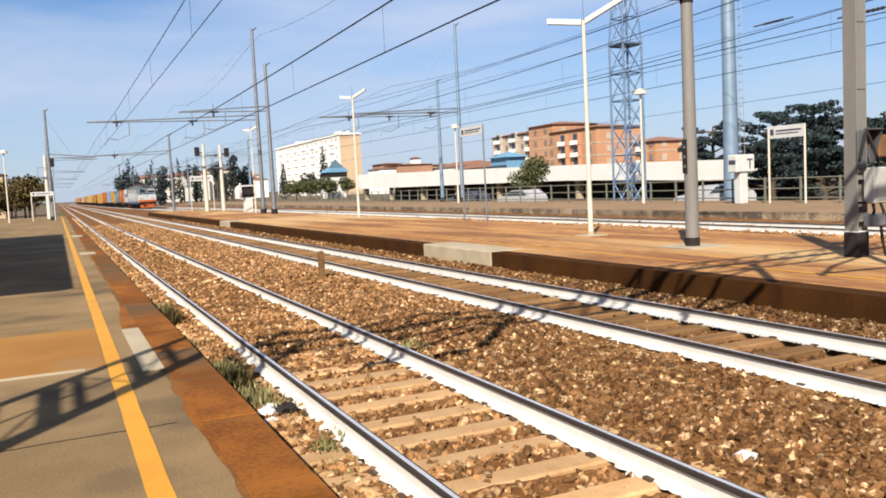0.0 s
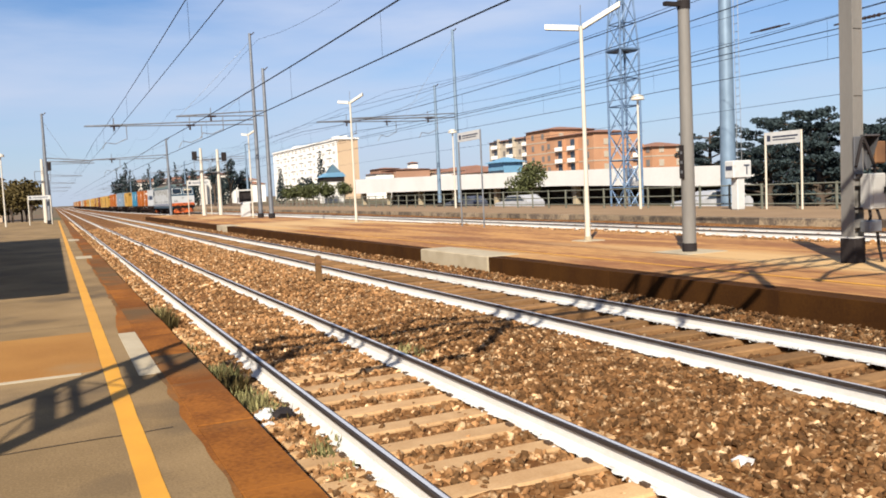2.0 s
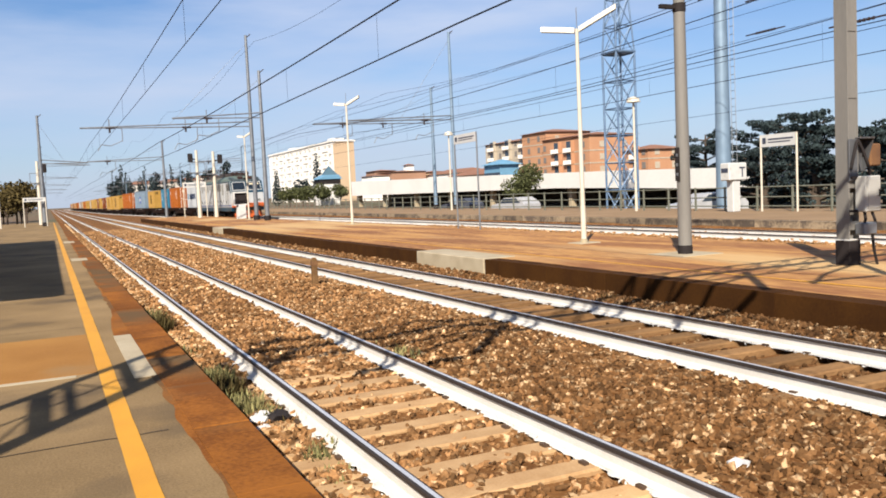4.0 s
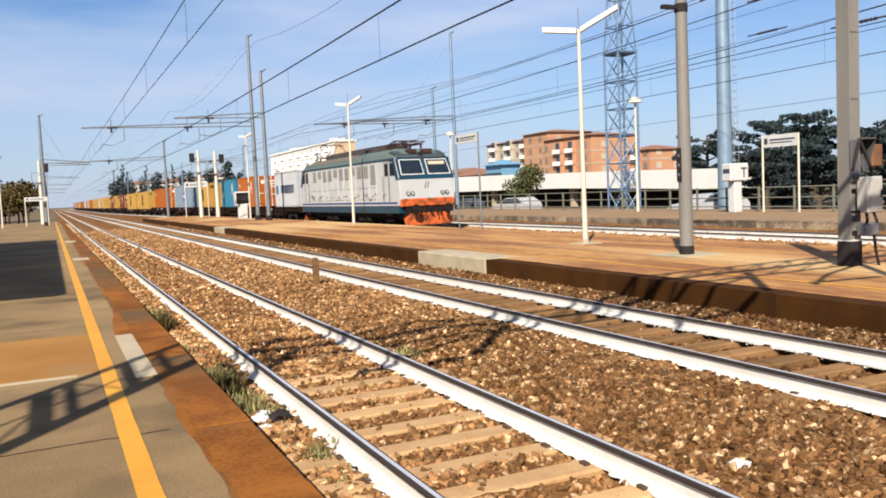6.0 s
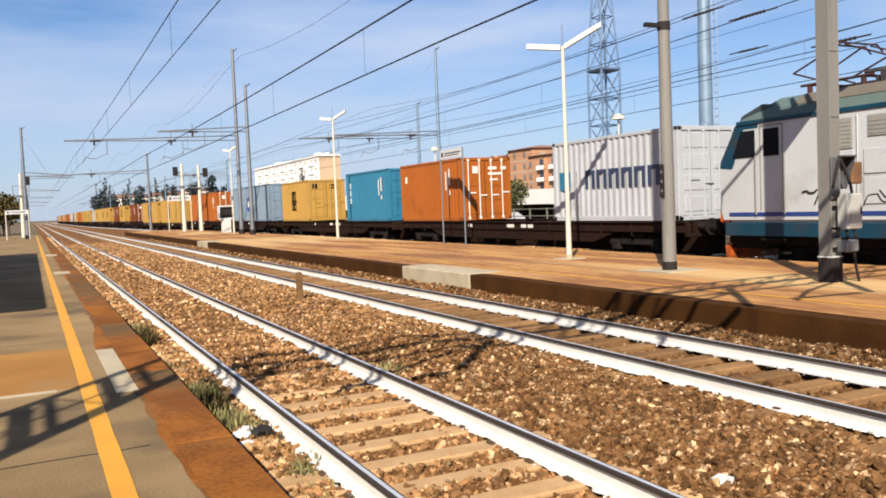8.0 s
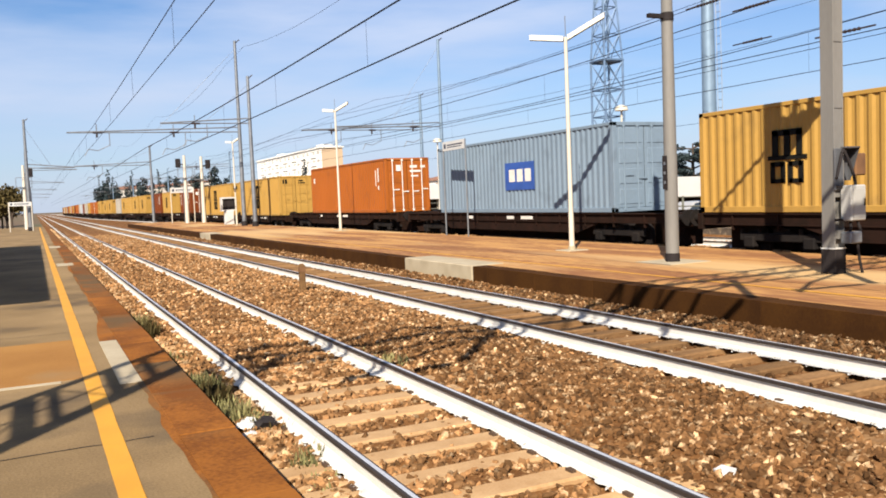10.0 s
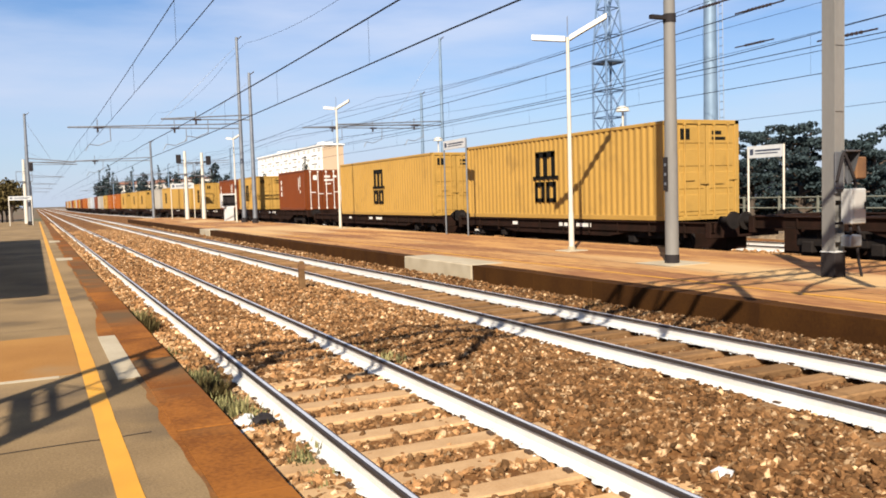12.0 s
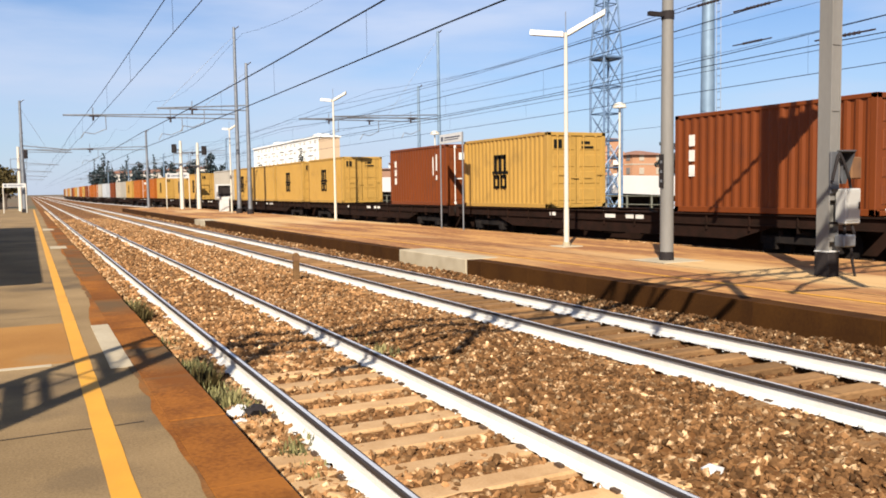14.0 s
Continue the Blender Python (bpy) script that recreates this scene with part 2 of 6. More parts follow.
M["loco_gear"] = material("sooty_roof_gear", (0.024, 0.017, 0.017), (0.066, 0.025, 0.020), 0.8, bump=0.2, gloss=0.15)
# dark patches put shade on the plough, along with grime, into the orange
M["loco_orange"] = material("signal_orange_paint", (0.464, 0.093, 0.014), (0.393, 0.071, 0.011), 0.5, bump=0.05, dirt=(0.096, 0.028, 0.008), dirt_scale=3, dirt_low=0.46, dirt_high=0.66)
# near black: soot and the shade under the train in one colour
M["under"] = material("sooty_shaded_underframe", (0.009, 0.008, 0.008), (0.018, 0.014, 0.012), 0.85, bump=0.3, gloss=0.08)
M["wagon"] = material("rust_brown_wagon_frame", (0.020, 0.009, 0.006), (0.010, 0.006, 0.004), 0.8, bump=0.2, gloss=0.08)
M["cab_glass"] = material("dark_cab_glass", (0.014, 0.021, 0.032), None, 0.08, bump=0, gloss=0.2)
M["lamp_glass"] = material("headlamp_glass", (0.350, 0.350, 0.336), None, 0.1, bump=0)
M["cab_gap"] = material("black_cab_opening", (0.008, 0.009, 0.011), None, 0.3, bump=0, gloss=0.05)
M["blind"] = material("cream_cab_blind", (0.420, 0.364, 0.252), None, 0.8, bump=0)
PAINT = {}
for key, words, c in (("orange", "orange_container_paint", (0.270, 0.076, 0.010)), ("red", "red_brown_container_paint", (0.130, 0.031, 0.006)),
                      ("yellow", "yellow_container_paint", (0.339, 0.199, 0.046)), ("blue", "blue_container_paint", (0.025, 0.134, 0.224)),
                      ("white", "white_grey_container_paint", (0.34, 0.355, 0.375)), ("grey", "blue_grey_container_paint", (0.151, 0.202, 0.258)),
                      ("pale", "pale_grey_container_paint", (0.308, 0.280, 0.235)), ("green", "dull_green_container_paint", (0.123, 0.168, 0.112))):
    PAINT[key] = material(words, c, tuple(0.88 * x for x in c), 0.5, scale=0.6, fine=10, bump=0.04, dirt=tuple(0.55 * x + 0.007 for x in c), dirt_scale=1.3, dirt_low=0.58, dirt_high=0.85, gloss=0.2)
M["black_mark"] = material("black_marking_paint", (0.008, 0.008, 0.007), None, 0.75, bump=0, gloss=0.08)
M["white_mark"] = material("white_marking_paint", (0.637, 0.612, 0.561), None, 0.6, bump=0)
M["navy_mark"] = material("navy_marking_paint", (0.021, 0.035, 0.077), None, 0.6, bump=0)
M["royal_mark"] = material("royal_blue_marking_paint", (0.021, 0.070, 0.294), None, 0.6, bump=0)
M["litter"] = material("white_litter", (0.525, 0.518, 0.504), (0.350, 0.350, 0.350), 0.7, bump=0.2)


# ---- mesh helpers ----
def bm_new():
    return bmesh.new()


def box(bm, x0, x1, y0, y1, z0, z1, bevel=0.0, mi=0):
    vs = [bm.verts.new((x, y, z)) for x in (x0, x1) for y in (y0, y1) for z in (z0, z1)]
    fs = [bm.faces.new([vs[i] for i in q]) for q in ((0, 1, 3, 2), (4, 6, 7, 5), (0, 4, 5, 1), (2, 3, 7, 6), (0, 2, 6, 4), (1, 5, 7, 3))]
    for fc in fs:
        fc.material_index = mi
    if bevel:
        bmesh.ops.bevel(bm, geom=list({e for fc in fs for e in fc.edges}), offset=bevel, segments=1, affect="EDGES")
    return vs


def rod(bm, a, b, r, r2=None, n=8, mi=0, caps=True):
    a, b = Vector(a), Vector(b)
    r2 = r if r2 is None else r2
    q = (b - a).to_track_quat("Z", "Y")
    rings = []
    for p, rad in ((a, r), (b, r2)):
        rings.append([bm.verts.new(p + q @ Vector((rad * math.cos(2 * math.pi * i / n), rad * math.sin(2 * math.pi * i / n), 0))) for i in range(n)])
    for i in range(n):
        fc = bm.faces.new((rings[0][i], rings[0][(i + 1) % n], rings[1][(i + 1) % n], rings[1][i]))
        fc.material_index, fc.smooth = mi, n > 4
    if caps:
        ends = [[bm.verts.new(v.co) for v in ring] for ring in rings]
        for fc in (bm.faces.new(ends[0][::-1]), bm.faces.new(ends[1])):
            fc.material_index = mi


def path_rod(bm, pts, r, n=6):
    for a, b in zip(pts, pts[1:]):
        rod(bm, a, b, r, n=n)


def prism(bm, outline, axis, lo, hi, mi=0):
    """A closed outline of (u, v) drawn along 'x', 'y' or 'z' from lo to hi."""
    def at(u, v, w):
        return {"x": (w, u, v), "y": (u, w, v), "z": (u, v, w)}[axis]
    a, b = [bm.verts.new(at(u, v, lo)) for u, v in outline], [bm.verts.new(at(u, v, hi)) for u, v in outline]
    fs = [bm.faces.new((a[i], a[(i + 1) % len(a)], b[(i + 1) % len(a)], b[i])) for i in range(len(a))]
    fs += [bm.faces.new(a[::-1]), bm.faces.new(b)]
    for fc in fs:
        fc.material_index = mi


def part(name, bm, mats, parent=None, label="", smooth=False, fix=True):
    """Links a bmesh as one mesh object, under parent if there is one."""
    if fix:
        bmesh.ops.recalc_face_normals(bm, faces=bm.faces)
    me = bpy.data.meshes.new(name)
    bm.to_mesh(me)
    bm.free()
    return linked(name, me, mats, parent, label)


def linked(name, me, mats, parent=None, label=""):
    if not me.materials:
        for m in (mats if isinstance(mats, (list, tuple)) else [mats]):
            me.materials.append(m)
    ob = new(name, me)
    if parent is not None:
        ob.parent = parent
    if label:
        ob["label"] = label
    return ob


def raw(name, verts, faces, mats, parent=None, label=""):
    me = bpy.data.meshes.new(name)
    me.from_pydata(verts, [], faces)
    return linked(name, me, mats, parent, label)


def thing(name, at, label, category, group="", kind=""):
    ob = new(name)
    ob.empty_display_size = 0.2
    ob.matrix_basis = at if isinstance(at, Matrix) else pose(*at)
    return tagged(ob, label, category, group, kind)


def track_x(y):
    """The centre line of the train's track: it draws nearer to the others far off."""
    d = min(max(y - 30, 0), 230)
    return 17.07 - (1.6e-4 * d * d if d < 115 else 4.232 - 1.6e-4 * (230 - d) ** 2)


def track_pose(y, z=0.0):
    return pose(track_x(y), y, z, 0, 0, -math.degrees(math.atan2(track_x(y + 0.5) - track_x(y - 0.5), 1.0)))


# ---- ground, tracks and platforms ----
def ground():
    bm = bm_new()
    box(bm, -3000, 3000, -2500, 4500, -1.2, -0.42)
    tagged(part("ground", bm, M["ground"]), "dry brown earth and sparse grass round the railway", "ground", kind="structure")


def bed_height(x, y):
    """The uneven top of the ballast."""
    h = -0.20 + 0.030 * noise.noise(Vector((x * 2.5, y * 2.5, 0))) + 0.03 * noise.noise(Vector((x * 0.6, y * 0.6, 3)))
    if 4.0 < x < 5.9:
        h += 0.07 * math.sin((x - 4.0) / 1.9 * math.pi)
    if x < 1.6:
        h -= 0.06
    if 6.25 < x < 7.85:
        h -= 0.045
    if 7.95 < x < 10:
        h += 0.15 * min(1.0, (x - 7.95) / 0.6)
    if x > 22.1:
        h += 0.30 * min(1.0, (x - 22.1) / 0.4)
    if 1.7 < x < 4.0 and y > 9.0:
        h += 0.045 * min(1.0, (y - 9.0) / 3.0)
    return h


def bed():
    """The ballast: one uneven sheet under all four tracks."""
    xs = np.concatenate([np.arange(1.0, 9.2, 0.22), np.arange(9.2, 16, 1.2), np.arange(16, 23.2, 0.4)])
    ys = np.concatenate([np.arange(-6, 24, 0.22), np.arange(24, 60, 0.6), np.geomspace(60, 900, 60)])
    verts = []
    for y in ys:
        for x in xs:
            h = bed_height(x, y)
            verts.append((x - (17.07 - track_x(y) if x > 13 else 0), y, h))
    w = len(xs)
    faces = [(i * w + j, i * w + j + 1, (i + 1) * w + j + 1, (i + 1) * w + j) for i in range(len(ys) - 1) for j in range(w - 1)]
    ob = raw("ballast_bed", verts, faces, M["ballast"])
    tagged(ob, "rust-brown crushed stone ballast between the tracks", "ballast", kind="structure")


def stones():
    """Loose ballast stones over the near bed, one mesh."""
    rng = np.random.default_rng(5)
    t = (1 + 5 ** 0.5) / 2
    base = np.array([(-1, t, 0), (1, t, 0), (-1, -t, 0), (1, -t, 0), (0, -1, t), (0, 1, t), (0, -1, -t), (0, 1, -t), (t, 0, -1), (t, 0, 1), (-t, 0, -1), (-t, 0, 1)], float)
    base /= np.linalg.norm(base[0])
    tri = np.array([(0, 11, 5), (0, 5, 1), (0, 1, 7), (0, 7, 10), (0, 10, 11), (1, 5, 9), (5, 11, 4), (11, 10, 2), (10, 7, 6), (7, 1, 8),
                    (3, 9, 4), (3, 4, 2), (3, 2, 6), (3, 6, 8), (3, 8, 9), (4, 9, 5), (2, 4, 11), (6, 2, 10), (8, 6, 7), (9, 8, 1)])
    beds = {k: ([], []) for k in ("pale", "rusty", "dark")}
    for x0, x1, y0, y1, dens, size in ((1.25, 8.75, -4.0, 2.6, 110, 0.030), (1.25, 8.75, 2.6, 8.5, 400, 0.0285), (1.25, 8.75, 8.5, 15.0, 300, 0.029), (1.3, 8.7, 15, 32, 110, 0.036), (1.3, 8.7, 32, 72, 42, 0.052), (18.0, 22.2, 12, 45, 45, 0.05)):
        n = int((x1 - x0) * (y1 - y0) * dens)
        px, py = rng.uniform(x0, x1, n), rng.uniform(y0, y1, n)
        for x, y in zip(px, py):
            near_rail = min(abs(x - r) for r in (2.05, 3.56, 6.30, 7.80))
            if near_rail < 0.09:
                continue
            between = 2.05 < x < 3.56 or 6.30 < x < 7.80
            if between and rng.random() < ((0.45 if y < 9 else 0.1) if x < 5 else 0.86):
                continue
            on_sleeper = abs((y + 4.0) / 0.6 - round((y + 4.0) / 0.6)) * 0.6 < 0.15
            if between and on_sleeper and rng.random() < (0.9 if y < 9 else 0.6):
                continue
            h = bed_height(x, y) + 0.005
            s = size * rng.uniform(0.6, 1.45)
            v = base * rng.uniform(0.55, 1.3, (12, 1)) * (s * np.array([rng.uniform(0.9, 1.7), rng.uniform(0.7, 1.2), rng.uniform(0.55, 1.0)]))
            turn = np.array(Euler(rng.uniform(-1.1, 1.1, 2).tolist() + [rng.uniform(0, 6.28)]).to_matrix())
            v = v @ turn.T + (x, y, h + s * 0.25)
            edge = x + rng.normal(0, 0.12)
            vs, fs = beds["pale" if edge < 3.75 or x > 12 or (edge < 6.35 and y > 13 + rng.normal(0, 3)) else "rusty" if edge < 6.35 or y > 15 + rng.normal(0, 3) else "dark"]
            fs.append(tri + 12 * len(vs))
            vs.append(v)
    for key, mat, label in (("pale", "stone_pale", "loose pale dusty ballast stones of the near track"), ("rusty", "stone", "loose rusty ballast stones with paler chips"),
                            ("dark", "stone_dark", "loose dark grimy ballast stones of the second track")):
        vs, fs = beds[key]
        ob = raw("ballast_stones", np.concatenate(vs).tolist(), np.concatenate(fs).tolist(), M[mat])
        tagged(ob, label, "ballast", kind="stuff")


RAIL = [(-0.070, -0.160), (0.070, -0.160), (0.070, -0.148), (0.012, -0.125), (0.010, -0.045), (0.036, -0.036), (0.036, -0.006),
        (0.017, 0.0), (-0.017, 0.0), (-0.036, -0.006), (-0.036, -0.036), (-0.010, -0.045), (-0.012, -0.125), (-0.070, -0.148)]
RAIL_SIDE = [2, 0, 0, 0, 0, 2, 2, 1, 2, 2, 0, 0, 0, 0]


def rail(parent, offset, ys, xf):
    n = len(RAIL)
    verts = [(xf(y) + offset + u, y, v) for y in ys for u, v in RAIL]
    faces = [(i * n + j, i * n + (j + 1) % n, (i + 1) * n + (j + 1) % n, (i + 1) * n + j) for i in range(len(ys) - 1) for j in range(n)]
    ob = raw("rail", verts, faces, [M["rail_white"], M["rail_top"], M["rail_dark"]], parent, "white-painted steel rail with a polished head")
    for k, p in enumerate(ob.data.polygons):
        p.material_index = RAIL_SIDE[k % n]


def railway_track(name, xf, ys, label, sleepers, sleeper_mat, step=0.6):
    t = thing(name, (0, 0, 0), label, "railway track", "railway tracks", "structure")
    for o in (-0.7525, 0.7525):
        rail(t, o, ys, xf)
    bm = bm_new()
    box(bm, -1.22, 1.22, -0.13, 0.13, -0.34, -0.165, 0.018)
    for s in (-0.7525, 0.7525):
        for e in (-0.11, 0.11):
            box(bm, s + e - 0.022, s + e + 0.022, -0.04, 0.04, -0.166, -0.143, 0, 1)
    bmesh.ops.recalc_face_normals(bm, faces=bm.faces)
    me = bpy.data.meshes.new("sleeper")
    bm.to_mesh(me)
    bm.free()
    rng = random.Random(name)
    for i in range(sleepers[2]):
        y = sleepers[0] + step * i
        if y > sleepers[1]:
            break
        ob = linked("sleeper", me, [sleeper_mat, M["clip"]], t)
        ob.matrix_basis = pose(xf(y) + rng.uniform(-0.03, 0.03), y + rng.uniform(-0.03, 0.03), rng.uniform(-0.02, 0.004), 0, 0, rng.uniform(-0.8, 0.8))


def overspray():
    """Stones along the rail feet that caught the white paint."""
    rng = random.Random(31)
    bm = bm_new()
    for xr in (2.05, 3.56, 6.30, 7.80):
        y = 3.0
        while y < 26:
            for s in (-1, 1):
                if rng.random() < 0.45:
                    r = rng.uniform(0.010, 0.026)
                    m = pose(xr + s * rng.uniform(0.070, 0.13), y + rng.uniform(-0.05, 0.05), -0.165 + rng.uniform(-0.02, 0.012), rng.uniform(0, 90), rng.uniform(0, 90), rng.uniform(0, 90)) @ Matrix.Diagonal((rng.uniform(0.8, 1.8), rng.uniform(0.7, 1.4), 0.7, 1))
                    vs = [bm.verts.new(m @ Vector(p)) for p in ((r, 0, 0), (-r, 0, 0), (0, r, 0), (0, -r, 0), (0, 0, r), (0, 0, -r))]
                    for q in ((0, 2, 4), (2, 1, 4), (1, 3, 4), (3, 0, 4), (2, 0, 5), (1, 2, 5), (3, 1, 5), (0, 3, 5)):
                        bm.faces.new([vs[i] for i in q])
            y += 0.05
    tagged(part("painted_stones", bm, M["rail_white"], fix=False), "ballast stones splashed with white rail paint", "ballast", kind="stuff")


def paint_spill():
    """White paint that ran over the ballast along both feet of each near rail."""
    def near(x):
        return lambda y: x
    def far(offset):
        return lambda y: track_x(y) + offset
    rails = [(near(x), x, 2.4, 45, 0.035, 1.0) for x in (2.05, 3.56, 6.30, 7.80)] + [(far(o), o, 10.0, 95, 0.12, 2.4) for o in (3.5275, 5.0325)]
    for place, xr, start, end, step, wide in rails:
        for side in (-1, 1):
            vs, fs, y, i = [], [], start, 0
            while y < end:
                k = noise.noise(Vector((y * 6.0, xr, side))) + 0.7 * noise.noise(Vector((y * 19.0, xr, side + 5)))
                w = max(0.004, wide * (0.040 + 0.045 * k))
                vs += [(place(y) + side * 0.062, y, -0.1475), (place(y) + side * (0.070 + w), y, -0.158 - 0.20 * w + 0.01 * k)]
                if i:
                    fs.append((2 * i - 2, 2 * i - 1, 2 * i + 1, 2 * i) if side > 0 else (2 * i - 2, 2 * i, 2 * i + 1, 2 * i - 1))
                y, i = y + step, i + 1
            tagged(raw("paint_spill", vs, fs, M["rail_white"]), "white rail paint run over the ballast", "paint", "rail paint on the ballast", "stuff")


def rubble():
    """Broken pale lumps between the near platform and the rail."""
    rng = random.Random(61)
    for i in range(70):
        x, y = rng.uniform(1.30, 1.90), rng.choice((rng.uniform(3.6, 7.2), rng.uniform(3.6, 14)))
        r = rng.uniform(0.04, 0.115)
        bm = bm_new()
        bmesh.ops.create_icosphere(bm, subdivisions=1, radius=r)
        for v in bm.verts:
            v.co *= rng.uniform(0.7, 1.25)
            v.co.z *= 0.55
            v.co.x *= 1.3
        ob = part("stone_lump", bm, M["sleeper"])
        ob.matrix_basis = pose(x, y, -0.245 + r * 0.3, rng.uniform(-15, 15), rng.uniform(-15, 15), rng.uniform(0, 180))
        tagged(ob, "broken pale stone lump beside the rail", "stone", "stone lumps beside the rail")


def platform(name, outline, z, mat, label):
    bm = bm_new()
    prism(bm, outline, "z", -0.45, z)
    return tagged(part(name, bm, mat), label, "platform", kind="structure")


def edge_stones(parent, x0, x1, y0, y1, step, mat, z0, z1, name="edge_stone"):
    """Kerb stones, one after another, along a straight platform edge."""
    bm = bm_new()
    box(bm, x0, x1, 0.002, step - 0.002, z0, z1, 0.005)
    bmesh.ops.recalc_face_normals(bm, faces=bm.faces)
    me = bpy.data.meshes.new(name)
    bm.to_mesh(me)
    bm.free()
    rng = random.Random(3)
    for i in range(int((y1 - y0) / step)):
        ob = linked(name, me, mat, parent)
        ob.matrix_basis = pose(rng.uniform(-0.008, 0.008), y0 + i * step, rng.uniform(-0.004, 0.004))


def platforms():
    near = platform("platform_near", [(-14, -25), (0.80, -25), (0.80, 104), (-14, 104)], 0.30, M["asphalt"], "worn grey asphalt platform stained with rust")
    edge_stones(near, 0.803, 1.20, -6, 103.5, 1.5, M["coping"], -0.40, 0.304)
    bm = bm_new()
    rng = random.Random(8)
    y, row = -20.0, []
    while y < 100:
        w, v = 0.006 * noise.noise(Vector((y * 1.7, 0, 0))), 0.006 * noise.noise(Vector((y * 1.9, 7, 0)))
        row.append((bm.verts.new((0.315 + w, y, 0.305)), bm.verts.new((0.455 + v, y, 0.305))))
        y += 0.2
    for a, b in zip(row, row[1:]):
        bm.faces.new((a[0], a[1], b[1], b[0]))
    line = part("yellow_line", bm, M["yellow_line"])
    tagged(line, "worn yellow safety line painted along the near platform", "painted line", kind="structure")
    # patches in the near paving: (x0, x1, y0, y1, material)
    for x0, x1, y0, y1, mt in ((0.60, 0.798, 8.1, 10.9, "pale_slab"), (0.5, 0.95, 41, 43, "pale_slab"), (0.5, 0.95, 27.0, 28.3, "pale_slab")):
        bm = bm_new()
        box(bm, x0, x1, y0, y1, 0.28, 0.3055, 0.003)
        part("repair_patch", bm, M[mt], near, "pale concrete repair patch")
    bm = bm_new()
    box(bm, -6.0, 0.31, 8.62, 11.3, 0.28, 0.304, 0.002)
    part("repair_patch", bm, M["rust_asphalt"], near, "rust-orange resurfaced strip of asphalt")
    bm = bm_new()
    box(bm, -6.0, 0.12, 8.50, 8.60, 0.28, 0.305, 0.002)
    part("repair_patch", bm, M["pale_slab"], near, "pale concrete joint strip")
    # rust that has spread from the edge stones over the asphalt
    bm = bm_new()
    y = -4.0
    row = []
    while y < 60:
        w = 0.05 + 0.05 * noise.noise(Vector((y * 0.5, 2.0, 0))) + 0.035 * noise.noise(Vector((y * 2.6, 5.0, 0))) + 0.016 * noise.noise(Vector((y * 9.0, 9.0, 0))) + 0.16 * math.exp(-((y - 11.0) / 1.6) ** 2)
        row.append((bm.verts.new((0.803 - max(w, 0.01), y, 0.3046)), bm.verts.new((0.8035, y, 0.3046))))
        y += 0.12
    for a, b in zip(row, row[1:]):
        bm.faces.new((a[0], a[1], b[1], b[0]))
    part("rust_stain", bm, M["coping"], near, "rust stain spread from the edge stones")
    # thin cracks and joints across the asphalt
    bm = bm_new()
    for yy, x0, x1 in ((6.05, -1.4, 0.60), (12.0, -2.6, 0.3), (17.5, -3, 0.3)):
        x = x0
        while x < x1:
            dx = rng.uniform(0.06, 0.16)
            dy = rng.uniform(-0.012, 0.012)
            bm.faces.new([bm.verts.new(p) for p in ((x, yy, 0.3045), (x + dx, yy + dy, 0.3045), (x + dx, yy + dy + 0.012, 0.3045), (x, yy + 0.012, 0.3045))])
            x, yy = x + dx, yy + dy
    part("crack", bm, M["pole_dark"], near, "thin dark crack across the asphalt")

    edge = [(track_x(y) - 1.72, y) for y in (-25, 30, 45, 60, 75, 90)]
    isl = platform("platform_island", [(9.10, -25), *edge, (12.6, 97), (9.10, 95)], 0.30, M["island"], "island platform paved in rust-dusted orange asphalt")
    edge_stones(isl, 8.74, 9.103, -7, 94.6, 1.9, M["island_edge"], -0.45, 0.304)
    for yy, length, x0 in ((16.45, 3.75, 8.70), (47.6, 3.0, 8.70)):
        bm = bm_new()
        box(bm, x0, 9.55, yy, yy + length, -0.30, 0.315, 0.02)
        part("crossing_slab", bm, M["pale_slab"], isl, "pale concrete slab set into the platform edge")
    bm = bm_new()
    bm.faces.new([bm.verts.new(p) for p in ((9.95, -20, 0.3055), (10.05, -20, 0.3055), (10.05, 93, 0.3055), (9.95, 93, 0.3055))])
    tagged(part("yellow_line", bm, M["yellow_line"]), "faded yellow safety line on the island platform", "painted line", kind="structure")

    far = platform("platform_far", [(22.85, -25), (30.5, -25), (30.5, 190), (24.0, 190)], 0.30, M["far_paving"], "beige far platform with a dark mottled edge")
    edge_stones(far, 22.55, 22.853, -6, 150, 2.0, M["far_edge"], -0.45, 0.306)


def catenary_wire(x, z, y0, y1, r, sag, name_parent, xf=None, span=48.0, phase=13.75):
    """A wire along the track, sagging between its supports."""
    ys = np.concatenate([np.arange(y0, 60, 2.0), np.arange(60, y1 + 0.1, 6.0)])
    pts = []
    for y in ys:
        u = ((y - phase) / span) % 1.0
        pts.append(((xf(y) if xf else 0) + x, y, z - sag * 4 * u * (1 - u)))
    bm = bm_new()
    path_rod(bm, pts, r, 5)
    part("wire", bm, M["wire"], name_parent)
    return pts


def overhead_line(label, x, contact, messenger, xf=None, y1=420.0, r=0.012, sag=0.5):
    t = thing("overhead_line", (0, 0, 0), label, "overhead wire", "overhead lines", "structure")
    catenary_wire(x, contact, -40, y1, r, 0.05, t, xf)
    catenary_wire(x, messenger, -40, y1, r * 1.2, sag, t, xf)
    bm = bm_new()
    y = -38.0
    while y < 150:
        u = ((y - 13.75) / 48.0) % 1.0
        xx = (xf(y) if xf else 0) + x
        rod(bm, (xx, y, contact - 0.2 * u * (1 - u)), (xx, y, messenger - 4 * sag * u * (1 - u)), 0.004, n=4)
        y += 8.0
    part("dropper", bm, M["wire"], t)


